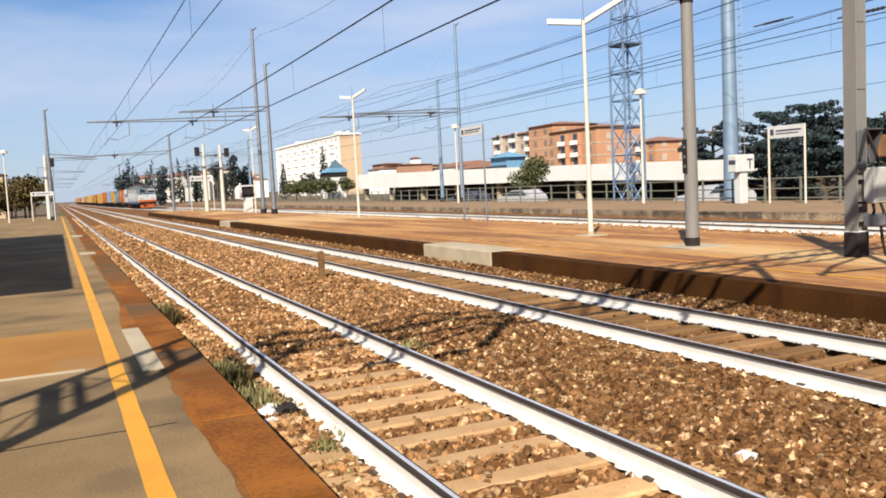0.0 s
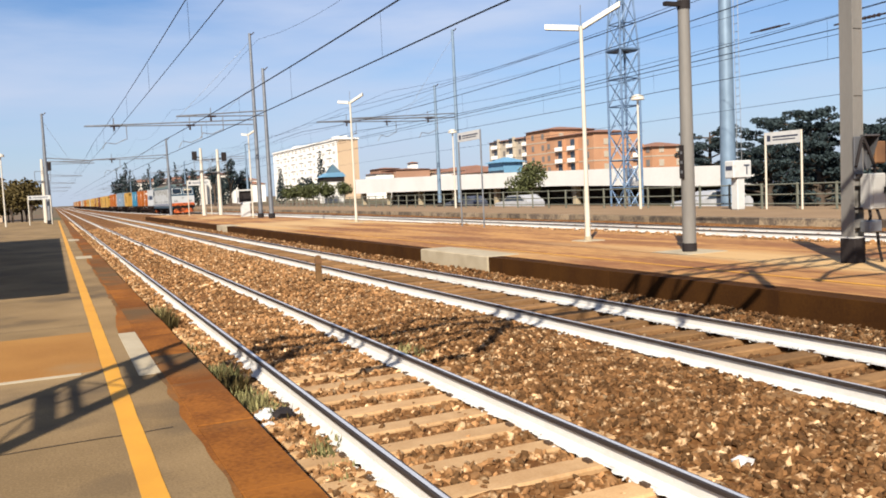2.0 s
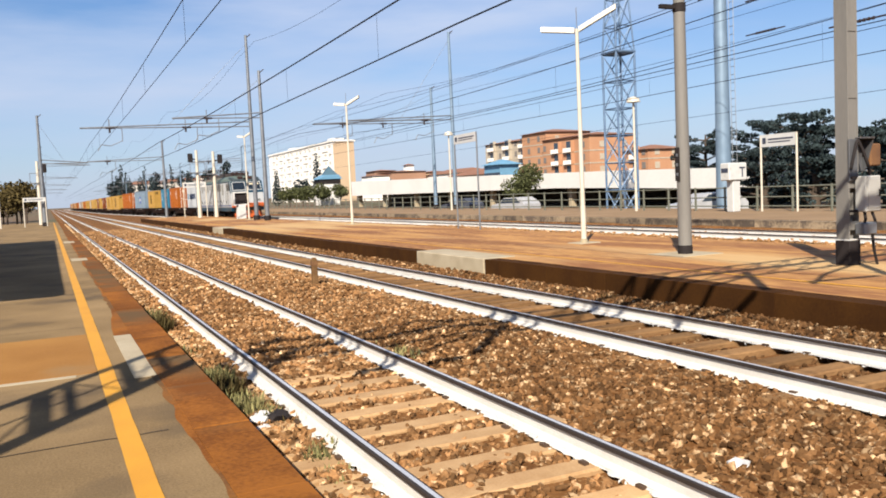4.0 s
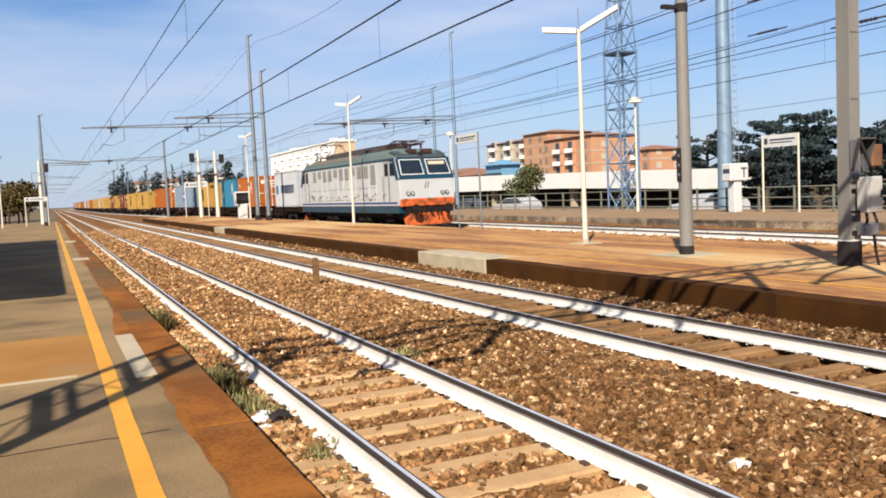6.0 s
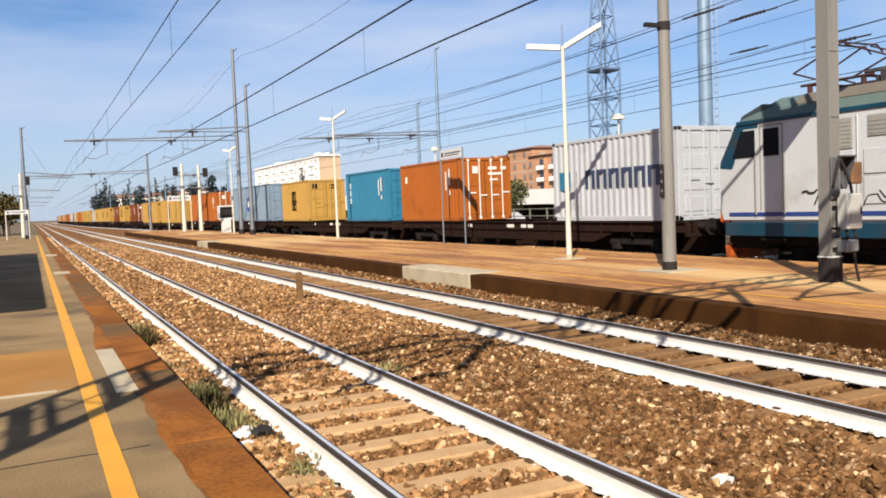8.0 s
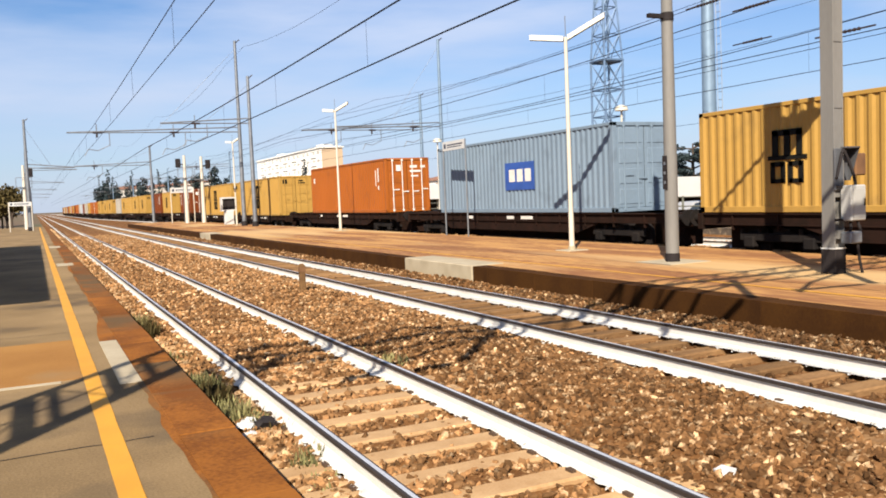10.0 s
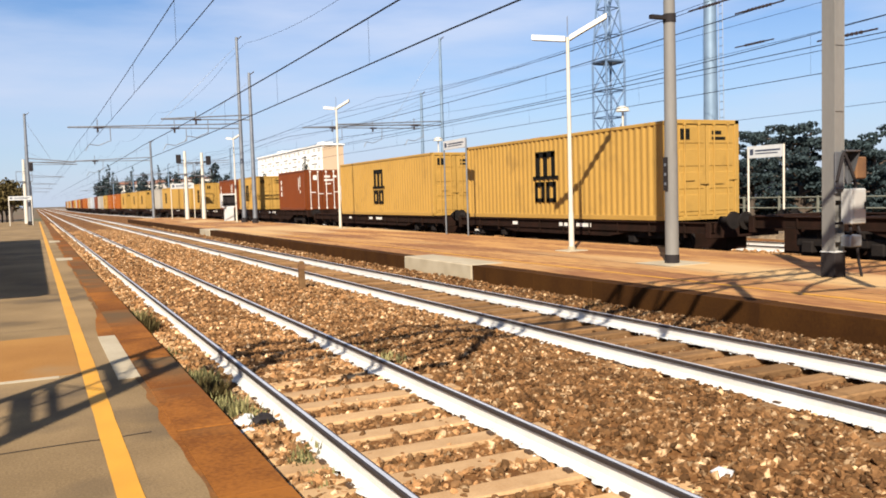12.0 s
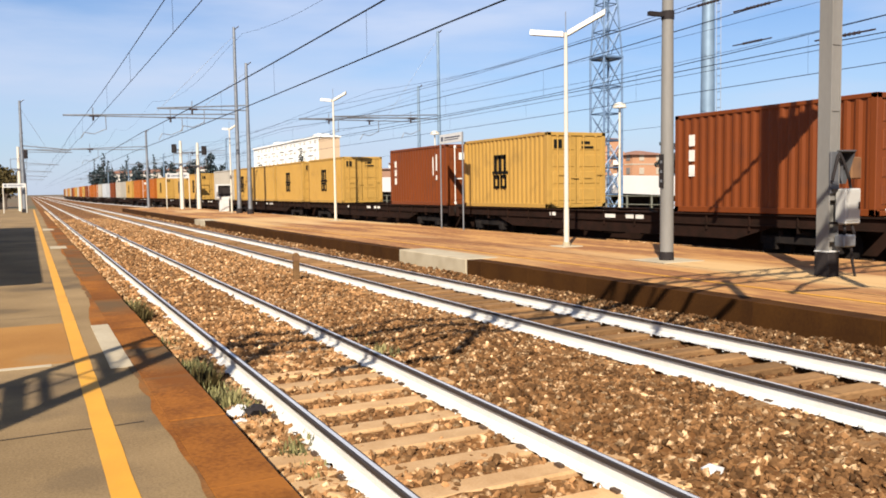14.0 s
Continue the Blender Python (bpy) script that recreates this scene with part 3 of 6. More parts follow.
def section_insulators():
    t = thing("line_insulators", (0, 0, 0), "dark rod insulators set into the overhead wires", "overhead wire", "overhead lines", "structure")
    for x, y, z in ((17.07, 15.6, 6.48), (17.2, 17.5, 6.95), (21.02, 19.5, 6.45), (17.07, 13.0, 5.3)):
        bm = bm_new()
        for k in range(7):
            rod(bm, (x, y + k * 0.12, z), (x, y + k * 0.12 + 0.07, z), 0.045, 0.032, 8)
        rod(bm, (x, y - 0.4, z), (x, y + 1.2, z), 0.022, n=6)
        part("insulator", bm, M["insulator"], t)


def setting():
    ground()
    bed()
    straight = np.array([-12.0, 0, 30, 100, 300, 900])
    curved = np.concatenate([[-12.0], np.arange(0, 300, 10.0), [400, 900]])
    railway_track("track_1", lambda y: 2.805, straight, "railway track with white-painted rails on pale sleepers", (-4, 120, 200), M["sleeper"])
    railway_track("track_2", lambda y: 7.05, straight, "railway track with white-painted rails on brown sleepers", (-4, 120, 200), M["sleeper_old"])
    railway_track("track_3", track_x, curved, "railway track beside the island platform", (4, 80, 110), M["sleeper_old"])
    railway_track("track_4", lambda y: track_x(y) + 4.28, curved, "railway track with white rails along the far platform", (4, 80, 110), M["sleeper_old"])
    platforms()
    overhead_line("contact and messenger wires over the near track", 2.805, 5.18, 6.10, r=0.009, sag=0.15)
    overhead_line("contact and messenger wires over the second track", 7.05, 4.94, 6.0, r=0.017, sag=0.12)
    overhead_line("contact and messenger wires over the train's track", 0.0, 5.2, 6.55, track_x)
    overhead_line("contact and messenger wires over the far track", 4.28, 5.2, 6.55, track_x)
    t = thing("feeder_line", (0, 0, 0), "thin feeder wires strung high between the masts", "overhead wire", "overhead lines", "structure")
    for x, z, sag in ((14.1, 13.3, 1.6), (29.0, 8.4, 0.5), (24.0, 9.6, 0.9), (20.0, 8.2, 0.6), (17.2, 7.05, 0.35), (30.1, 9.7, 0.3), (21.4, 5.9, 0.1), (30.2, 5.05, 0.05)):
        catenary_wire(x, z, -40, 300, 0.010, sag, t)
    section_insulators()


# ---- the train: local +y points to its rear, z is over the rail head ----
MOVERS = []   # thing, metres behind the nose of the engine


def nose(t):
    """Where the engine's nose is along the track, t seconds into the clip."""
    u = t - 6.5
    return 28.2 - 19.9 * u - 0.045 * u * u


def mover(name, d, label, category, group=""):
    ob = thing(name, track_pose(nose(0) + d), label, category, group)
    MOVERS.append((ob, d))
    return ob


def bogie(parent, y, r, half, axles, mat):
    bm = bm_new()
    for s in (-1, 1):
        box(bm, s * 0.98 - 0.06, s * 0.98 + 0.06, y - half - 0.35, y + half + 0.35, 0.45, 0.66, 0.03)
        for a in axles:
            box(bm, s * 0.98 - 0.12, s * 0.98 + 0.12, y + a - 0.16, y + a + 0.16, 0.30, 0.58, 0.03)
            rod(bm, (s * 0.98, y + a - 0.28, 0.5), (s * 0.98, y + a - 0.28, 0.78), 0.07)
            rod(bm, (s * 0.98, y + a + 0.28, 0.5), (s * 0.98, y + a + 0.28, 0.78), 0.07)
    box(bm, -0.95, 0.95, y - 0.25, y + 0.25, 0.5, 0.8, 0.02)
    b = part("bogie", bm, mat, parent)
    for a in axles:
        bm = bm_new()
        for s in (-1, 1):
            rod(bm, (s * 0.69, y + a, r), (s * 0.82, y + a, r), r, n=20)
            rod(bm, (s * 0.82, y + a, r), (s * 0.85, y + a, r), r * 0.45, n=12)
        rod(bm, (-0.7, y + a, r), (0.7, y + a, r), 0.08)
        part("wheelset", bm, M["under"], b)


def buffers(parent, y, out, z=1.02):
    for s in (-1, 1):
        bm = bm_new()
        rod(bm, (s * 0.875, y, z), (s * 0.875, y + out * 0.42, z), 0.10, n=12)
        rod(bm, (s * 0.875, y + out * 0.42, z), (s * 0.875, y + out * 0.47, z), 0.23, n=16)
        part("buffer", bm, M["under"], parent)


def engine():
    e = mover("electric_locomotive", -0.1, "grimy white and teal electric locomotive with an orange bufferbeam", "locomotive")
    L, H = 17.6, 1.5
    # body: white box with a raked cab at each end
    side = [(0.05, 1.15), (L - 0.05, 1.15), (L, 1.5), (L, 2.62), (L - 0.55, 3.58), (0.55, 3.58), (0.0, 2.62), (0.0, 1.5)]
    bm = bm_new()
    prism(bm, side, "x", -H, H)
    bmesh.ops.bevel(bm, geom=[x for x in bm.edges], offset=0.07, segments=2, affect="EDGES")
    part("body", bm, M["loco_white"], e)
    # teal skirt and stripes, proud of the body
    bm = bm_new()
    box(bm, -H - 0.01, H + 0.01, 0.15, L - 0.15, 0.82, 1.148, 0.02)
    part("skirt", bm, M["loco_teal"], e, "teal skirt along the foot of the body")
    for s in (-1, 1):
        bm = bm_new()
        box(bm, s * (H + 0.002) - 0.006, s * (H + 0.002) + 0.006, 0.3, L - 0.3, 1.30, 1.40)
        part("stripe", bm, M["loco_blue"], e, "deep blue stripe")
    # grey green roof with sloped sides
    bm = bm_new()
    roof = [(-H - 0.02, 3.585), (H + 0.02, 3.585), (H - 0.08, 3.82), (0.98, 4.08), (-0.98, 4.08), (-H + 0.08, 3.82)]
    n = len(roof)
    rings = []
    for y, k in ((0.62, 0.0), (0.66, 0.35), (1.5, 1.0), (L - 1.5, 1.0), (L - 0.66, 0.35), (L - 0.62, 0.0)):
        rings.append([bm.verts.new((u * (0.93 + 0.07 * k), y, 3.585 + (v - 3.585) * max(k, 0.05))) for u, v in roof])
    for a, b in zip(rings, rings[1:]):
        for i in range(n):
            bm.faces.new((a[i], a[(i + 1) % n], b[(i + 1) % n], b[i]))
    bm.faces.new(rings[0]), bm.faces.new(rings[-1][::-1])
    part("roof", bm, M["loco_roof"], e, "grey-green roof with sloped sides")
    for s in (-1, 1):
        bm = bm_new()
        box(bm, s * H - 0.035, s * H + 0.035, 0.6, L - 0.6, 3.50, 3.60, 0.01)
        part("gutter", bm, M["loco_teal"], e, "teal gutter strip")
    # grilles and panels on both sides
    for s in (-1, 1):
        for i in range(11):
            y0 = 3.2 + i * 1.06
            bm = bm_new()
            x = s * (H + 0.012)
            tall = i == 0
            foot = 2.34 if tall else 2.72 if i % 3 else 2.94
            box(bm, x - 0.014, x + 0.014, y0, y0 + 0.70, foot, 3.38, 0.01)
            for k in range(int((3.36 - foot) / 0.085)):
                zz = foot + 0.05 + k * 0.085
                box(bm, x + s * 0.014 - 0.008, x + s * 0.014 + 0.008, y0 + 0.05, y0 + 0.65, zz, zz + 0.03)
            part("grille", bm, M["loco_panel"], e, "grey louvred grille")
            bm = bm_new()
            for zz, top in ((1.55, 2.11), (2.18, min(2.70, foot - 0.03))):
                box(bm, x - 0.012, x + 0.012, y0 - 0.03, y0 + 0.80, zz, top, 0.008)
            part("side_panel", bm, M["loco_white"], e)
            bm = bm_new()
            rod(bm, (s * (H + 0.02), y0 - 0.12, 1.5), (s * (H + 0.02), y0 - 0.12, 3.42), 0.018, n=6)
            part("rib", bm, M["loco_white"], e)
        # cab side windows and doors
        for yc, sg in ((0.0, 1), (L, -1)):
            for a, b, z0 in ((0.45, 1.15, 2.72), (1.42, 1.86, 2.72)):
                y0, y1 = sorted((yc + sg * a, yc + sg * b))
                bm = bm_new()
                top0, top1 = (0.28, 0.0) if sg > 0 else (0.0, 0.28)
                if a > 1:
                    top0 = top1 = 0
                x = s * (H + 0.006)
                prism(bm, [(y0, z0), (y1, z0), (y1 - top1, 3.36), (y0 + top0, 3.36)], "x", x - 0.012, x + 0.012)
                part("cab_window", bm, M["cab_gap"], e, "black cab side window")
            # the teal of the front wraps round the corner pillar
            bm = bm_new()
            x = s * (H - 0.001)
            wrap = [(0.03, 2.50), (0.42, 2.46), (0.50, 2.62), (0.80, 3.40), (1.25, 3.40), (1.25, 3.50), (0.53, 3.50)]
            wrap = [(yc + sg * u, v) for u, v in wrap]
            prism(bm, wrap, "x", x - 0.006, x + 0.006)
            part("cab_mask", bm, M["loco_teal"], e, "teal corner round the cab window")
            y0, y1 = sorted((yc + sg * 1.30, yc + sg * 1.98))
            bm = bm_new()
            x = s * (H + 0.004)
            for q0, q1, r0, r1 in ((y0, y0 + 0.03, 1.45, 3.45), (y1 - 0.03, y1, 1.45, 3.45), (y0, y1, 3.42, 3.45)):
                box(bm, x - 0.01, x + 0.01, q0, q1, r0, r1)
            dr = part("cab_door", bm, M["loco_panel"], e, "cab door outline")
            for q in (y0 - 0.08, y1 + 0.08):
                bm = bm_new()
                rod(bm, (s * (H + 0.07), q, 1.35), (s * (H + 0.07), q, 2.75), 0.018, n=6)
                part("handrail", bm, M["loco_panel"], dr)
            bm = bm_new()
            box(bm, s * (H - 0.1) - 0.12, s * (H - 0.1) + 0.12, y0, y1, 0.42, 0.46)
            box(bm, s * (H - 0.1) - 0.12, s * (H - 0.1) + 0.12, y0, y1, 0.74, 0.78)
            part("step", bm, M["under"], e)
        # scrawled dark scuffs along the foot of the side
        rng = random.Random(40 + s)
        for k in range(17):
            y, z = 2.2 + k * 0.8 + rng.uniform(-0.5, 0.5), rng.uniform(1.44, 1.66)
            pts = [(s * (H + 0.02), y + 0.09 * j + rng.uniform(-0.05, 0.05), z + rng.uniform(0.0, 0.32)) for j in range(rng.randint(3, 8))]
            bm = bm_new()
            path_rod(bm, pts, 0.019, 4)
            part("scuff", bm, M["under"], e, "dark scrawled scuff on the paint")
    # the two ends: teal mask round two windscreens, lamps, orange beam and plough
    for yc, sg in ((0.0, 1), (L, -1)):
        def fy(z):
            return yc + sg * (0.0 if z < 2.62 else 0.55 * (z - 2.62) / 0.96)
        def slab(name, outline, mat, lift, label=""):
            bm = bm_new()
            a = [bm.verts.new((u, fy(z) - sg * lift, z)) for u, z in outline]
            b = [bm.verts.new((u, fy(z) + sg * 0.05, z)) for u, z in outline]
            bm.faces.new(a), bm.faces.new(b[::-1])
            for i in range(len(a)):
                bm.faces.new((a[i], a[(i + 1) % len(a)], b[(i + 1) % len(a)], b[i]))
            return part(name, bm, mat, e, label)
        slab("front_mask", [(-1.47, 2.66), (1.47, 2.66), (1.44, 3.56), (-1.44, 3.56)], M["loco_teal"], 0.012, "teal band round the windscreens")
        bm = bm_new()
        prism(bm, [(yc + sg * u, v) for u, v in ((0.50, 3.57), (0.60, 3.74), (1.25, 3.97), (1.62, 3.90), (1.62, 3.60))], "x", -1.36, 1.36)
        bmesh.ops.bevel(bm, geom=list(bm.edges), offset=0.03, segments=1, affect="EDGES")
        part("cab_brow", bm, M["loco_brow"], e, "dark slate brow over the windscreens")
        for sx in (-0.42, 0.42):
            bm = bm_new()
            box(bm, sx - 0.22, sx + 0.22, *sorted((yc + sg * 0.62, yc + sg * 1.15)), 3.78, 4.02, 0.03)
            part("brow_vent", bm, M["loco_gear"], e, "sooty vent box on the brow")
        slab("front_mask", [(-1.47, 2.50), (1.47, 2.50), (1.47, 2.66), (-1.47, 2.66)], M["loco_teal"], 0.012, "teal band below the windscreens")
        for s in (-1, 1):
            slab("windscreen_frame", [(s * 0.10, 2.72), (s * 1.36, 2.72), (s * 1.30, 3.50), (s * 0.12, 3.50)], M["white_metal"], 0.03, "white windscreen frame")
            slab("windscreen", [(s * 0.15, 2.77), (s * 1.31, 2.77), (s * 1.255, 3.46), (s * 0.165, 3.46)], M["cab_glass"], 0.042, "dark windscreen glass")
            if s == 1 and sg == 1:
                slab("blind", [(0.25, 3.22), (1.15, 3.22), (1.14, 3.38), (0.25, 3.38)], M["blind"], 0.048, "cream sun blind")
            for q in (0.82, 1.06):
                bm = bm_new()
                rod(bm, (s * q, yc, 1.80), (s * q, yc - sg * 0.06, 1.80), 0.10, n=16)
                lamp = part("headlight", bm, M["under"], e, "round headlight in a dark rim")
                bm = bm_new()
                rod(bm, (s * q, yc - sg * 0.06, 1.80), (s * q, yc - sg * 0.068, 1.80), 0.075, n=16)
                part("lens", bm, M["lamp_glass"], lamp)
            bm = bm_new()
            path_rod(bm, [(s * 0.35, fy(2.75) - sg * 0.05, 2.70), (s * 0.75, fy(3.1) - sg * 0.06, 3.05)], 0.012)
            part("wiper", bm, M["under"], e)
        bm = bm_new()
        for dx in (-0.12, 0.02):
            prism(bm, [(dx - 0.05, 2.05), (dx + 0.03, 2.05), (dx + 0.12, 2.36), (dx + 0.04, 2.36)], "y", yc - sg * 0.012, yc + sg * 0.02)
        part("emblem", bm, M["loco_panel"], e, "small grey slanted emblem")
        bm = bm_new()
        box(bm, -1.46, 1.46, min(yc - sg * 0.08, yc + sg * 0.3), max(yc - sg * 0.08, yc + sg * 0.3), 1.14, 1.54, 0.04)
        part("bufferbeam", bm, M["loco_orange"], e, "orange bufferbeam")
        buffers(e, yc - sg * 0.06, -sg)
        bm = bm_new()
        prism(bm, [(-1.25, 0.22), (1.25, 0.22), (1.30, 0.55), (0.95, 0.82), (-0.95, 0.82), (-1.30, 0.55)], "y", yc - sg * 0.06, yc + sg * 0.08)
        part("snow_plough", bm, M["loco_orange"], e, "orange snow plough with dark patches")
        bm = bm_new()
        box(bm, -1.2, 1.2, min(yc, yc + sg * 1.2), max(yc, yc + sg * 1.2), 0.5, 1.15)
        part("headstock", bm, M["under"], e)
        for q in (-0.5, -0.3, 0.35, 0.55):
            bm = bm_new()
            path_rod(bm, [(q, yc - sg * 0.24, 1.12), (q, yc - sg * 0.34, 0.85), (q * 1.1, yc - sg * 0.26, 0.62)], 0.025)
            part("brake_hose", bm, M["under"], e)
        bm = bm_new()
        rod(bm, (0, yc - sg * 0.2, 1.0), (0, yc - sg * 0.46, 0.98), 0.05)
        part("coupling", bm, M["under"], e, "screw coupling")
        bm = bm_new()
        rod(bm, (0, yc + sg * 0.85, 3.6), (0, yc + sg * 0.62, 3.78), 0.15, n=14)
        part("top_headlight", bm, M["under"], e)
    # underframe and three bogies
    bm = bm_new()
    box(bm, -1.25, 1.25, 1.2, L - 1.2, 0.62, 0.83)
    # added filler box: keeps the space below the body as dark as shade
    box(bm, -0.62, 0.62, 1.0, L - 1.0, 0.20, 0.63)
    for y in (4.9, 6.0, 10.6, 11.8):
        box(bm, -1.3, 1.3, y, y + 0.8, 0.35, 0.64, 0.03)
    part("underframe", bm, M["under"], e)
    for y in (3.1, 8.8, 14.5):
        bogie(e, y, 0.60, 1.1, (-1.07, 1.07), M["under"])
    # brake dust on the roof's shoulder, below the resistor banks
    for s in (-1, 1):
        bm = bm_new()
        vs = [bm.verts.new(p) for p in ((s * 1.432, 6.6, 3.83), (s * 1.432, 15.4, 3.83), (s * 0.99, 15.4, 4.092), (s * 0.99, 6.2, 4.092))]
        bm.faces.new(vs if s < 0 else vs[::-1])
        part("roof_shoulder", bm, M["dusty_roof"], e, "brown dusty roof shoulder", fix=False)
    # roof gear: long resistor fairing, insulators and two pantographs
    bm = bm_new()
    for s in (-1, 1):
        for i in range(49):
            y = 3.6 + i * 0.21
            k = ((i * 7) % 5) * 0.045
            box(bm, s * 0.66 - 0.10 - k * 0.5, s * 0.66 + 0.12, y, y + 0.10 + k * 0.4, 4.05, 4.20 + k, 0.03)
        box(bm, s * 0.40, s * 0.44, 3.6, 13.9, 4.07, 4.30)
    box(bm, -0.45, 0.45, 3.6, 13.9, 4.06, 4.36, 0.08)
    for s in (-1, 1):
        rod(bm, (s * 0.55, 2.2, 4.40), (s * 0.55, 14.2, 4.40), 0.035, n=6)
        rod(bm, (s * 0.25, 1.8, 4.46), (s * 0.25, 14.4, 4.46), 0.03, n=6)
    part("roof_gear", bm, M["resistor"], e, "sooty slate-grey resistor banks")
    for base, raised in ((2.6, False), (14.9, True)):
        bm = bm_new()
        for sx in (-0.6, 0.6):
            for sy in (-0.7, 0.7):
                rod(bm, (sx, base + sy, 4.03), (sx, base + sy, 4.30), 0.06, n=8)
            rod(bm, (sx, base - 0.95, 4.33), (sx, base + 0.95, 4.33), 0.035, n=6)
        rod(bm, (-0.6, base - 0.7, 4.33), (0.6, base - 0.7, 4.33), 0.035, n=6)
        rod(bm, (-0.6, base + 0.7, 4.33), (0.6, base + 0.7, 4.33), 0.035, n=6)
        pan = part("pantograph", bm, M["loco_gear"], e, "raised pantograph" if raised else "folded pantograph")
        top = 5.12 if raised else 4.52
        for sx in (-0.5, 0.5):
            bm = bm_new()
            for sy in (-1, 1):
                knee = (sx, base + sy * (1.25 if raised else 1.5), 4.35 + (top - 4.35) * 0.42)
                path_rod(bm, [(sx, base + sy * 0.35, 4.35), knee, (sx * 0.85, base + sy * 0.12, top)], 0.022)
            part("frame_arm", bm, M["loco_gear"], pan)
        bm = bm_new()
        for sy in (-0.15, 0.15):
            path_rod(bm, [(-0.8, base + sy, top - 0.12), (-0.6, base + sy, top + 0.03), (0.6, base + sy, top + 0.03), (0.8, base + sy, top - 0.12)], 0.022)
        part("collector_head", bm, M["loco_gear"], pan)


def container(d0, length, key, label, height=2.59, deck=1.18, marks=""):
    """A shipping container whose front end is d0 behind the engine's nose."""
    c = mover("shipping_container", d0 + length / 2, label, "shipping container", "shipping containers on the train")
    paint, W, Lh, z0, z1 = PAINT[key], 1.219, length / 2, deck, deck + height
    bm = bm_new()
    for sx in (-1, 1):
        for sy in (-1, 1):
            box(bm, sx * W - (0.16 if sx > 0 else 0), sx * W + (0.16 if sx < 0 else 0), sy * Lh - (0.16 if sy > 0 else 0), sy * Lh + (0.16 if sy < 0 else 0), z0, z1, 0.012)
        box(bm, *sorted((sx * W, sx * (W - 0.07))), -Lh, Lh, z0, z0 + 0.15, 0.01)
        box(bm, *sorted((sx * W, sx * (W - 0.06))), -Lh, Lh, z1 - 0.10, z1, 0.01)
    for sy in (-1, 1):
        for zz in (z0, z1 - 0.12):
            box(bm, -W, W, *sorted((sy * Lh, sy * (Lh - 0.10))), zz, zz + 0.12, 0.01)
    box(bm, -W + 0.05, W - 0.05, -Lh + 0.05, Lh - 0.05, z0 + 0.02, z0 + 0.12)
    part("frame", bm, paint, c)
    # corrugated sides and rear end
    pitch, depth = 0.278, 0.036
    def corrugated(a, b, fixed, axis):
        us, inn = [a], [0]
        k = int((b - a) / pitch)
        p = (b - a) / k
        for i in range(k):
            for f, v in ((0.26, 0), (0.51, 1), (0.76, 1), (1.0, 0)):
                us.append(a + (i + f) * p)
                inn.append(v)
        vs, fs = [], []
        for u, v in zip(us, inn):
            q = fixed - math.copysign(0.012 + depth * v, fixed)
            for z in (z0 + 0.13, z1 - 0.08):
                vs.append((q, u, z) if axis == "y" else (u, q, z))
        for i in range(len(us) - 1):
            fs.append((2 * i, 2 * i + 1, 2 * i + 3, 2 * i + 2))
        return vs, fs
    for sx in (-1, 1):
        raw("side_panel", *corrugated(-Lh + 0.15, Lh - 0.15, sx * W, "y"), paint, c)
    raw("end_panel", *corrugated(-W + 0.15, W - 0.15, Lh, "x"), paint, c)
    raw("roof", *[list(q) for q in ([(-W + 0.02, -Lh + 0.02, z1 - 0.02), (W - 0.02, -Lh + 0.02, z1 - 0.02), (W - 0.02, Lh - 0.02, z1 - 0.02), (-W + 0.02, Lh - 0.02, z1 - 0.02)], [(0, 1, 2, 3)])], paint, c)
    # doors at the front end, each with ribs, locking bars and handles
    for s in (-1, 1):
        bm = bm_new()
        x0, x1 = sorted((s * 0.015, s * (W - 0.14)))
        box(bm, x0, x1, -Lh + 0.035, -Lh + 0.075, z0 + 0.13, z1 - 0.13, 0.008)
        hgt = (z1 - z0 - 0.26)
        for k in range(4):
            zz = z0 + 0.20 + k * hgt / 4
            box(bm, x0 + 0.10, x1 - 0.10, -Lh + 0.018, -Lh + 0.05, zz + 0.04, zz + hgt / 4 - 0.12, 0.012)
        dr = part("door", bm, paint, c, "ribbed container door")
        for q in (0.28, 0.80):
            bm = bm_new()
            x = s * q
            rod(bm, (x, -Lh + 0.005, z0 + 0.06), (x, -Lh + 0.005, z1 - 0.06), 0.024, n=8)
            box(bm, x - 0.05, x + 0.05, -Lh - 0.01, -Lh + 0.03, z0 + 0.05, z0 + 0.15)
            box(bm, x - 0.05, x + 0.05, -Lh - 0.01, -Lh + 0.03, z1 - 0.15, z1 - 0.05)
            box(bm, x, x + 0.34, -Lh - 0.015, -Lh + 0.005, z0 + 0.95 + 0.2 * q, z0 + 1.0 + 0.2 * q)
            part("locking_bar", bm, M["white_mark"] if key in ("orange", "red") else paint, dr)

    # markings: plain shapes only
    def side_mark(name, rects, mat, label=""):
        groups = [[q] for q in rects]
        for g in groups:
            bm = bm_new()
            for y0, y1, a, b in g:
                box(bm, -W - 0.004, -W + 0.014, y0, y1, a, b)
            part(name, bm, mat, c, label)
    def end_mark(name, rects, mat, label=""):
        for x0, x1, a, b in rects:
            bm = bm_new()
            box(bm, x0, x1, -Lh + 0.004, -Lh + 0.03, a, b)
            part(name, bm, mat, c, label)
    zc = (z0 + z1) / 2
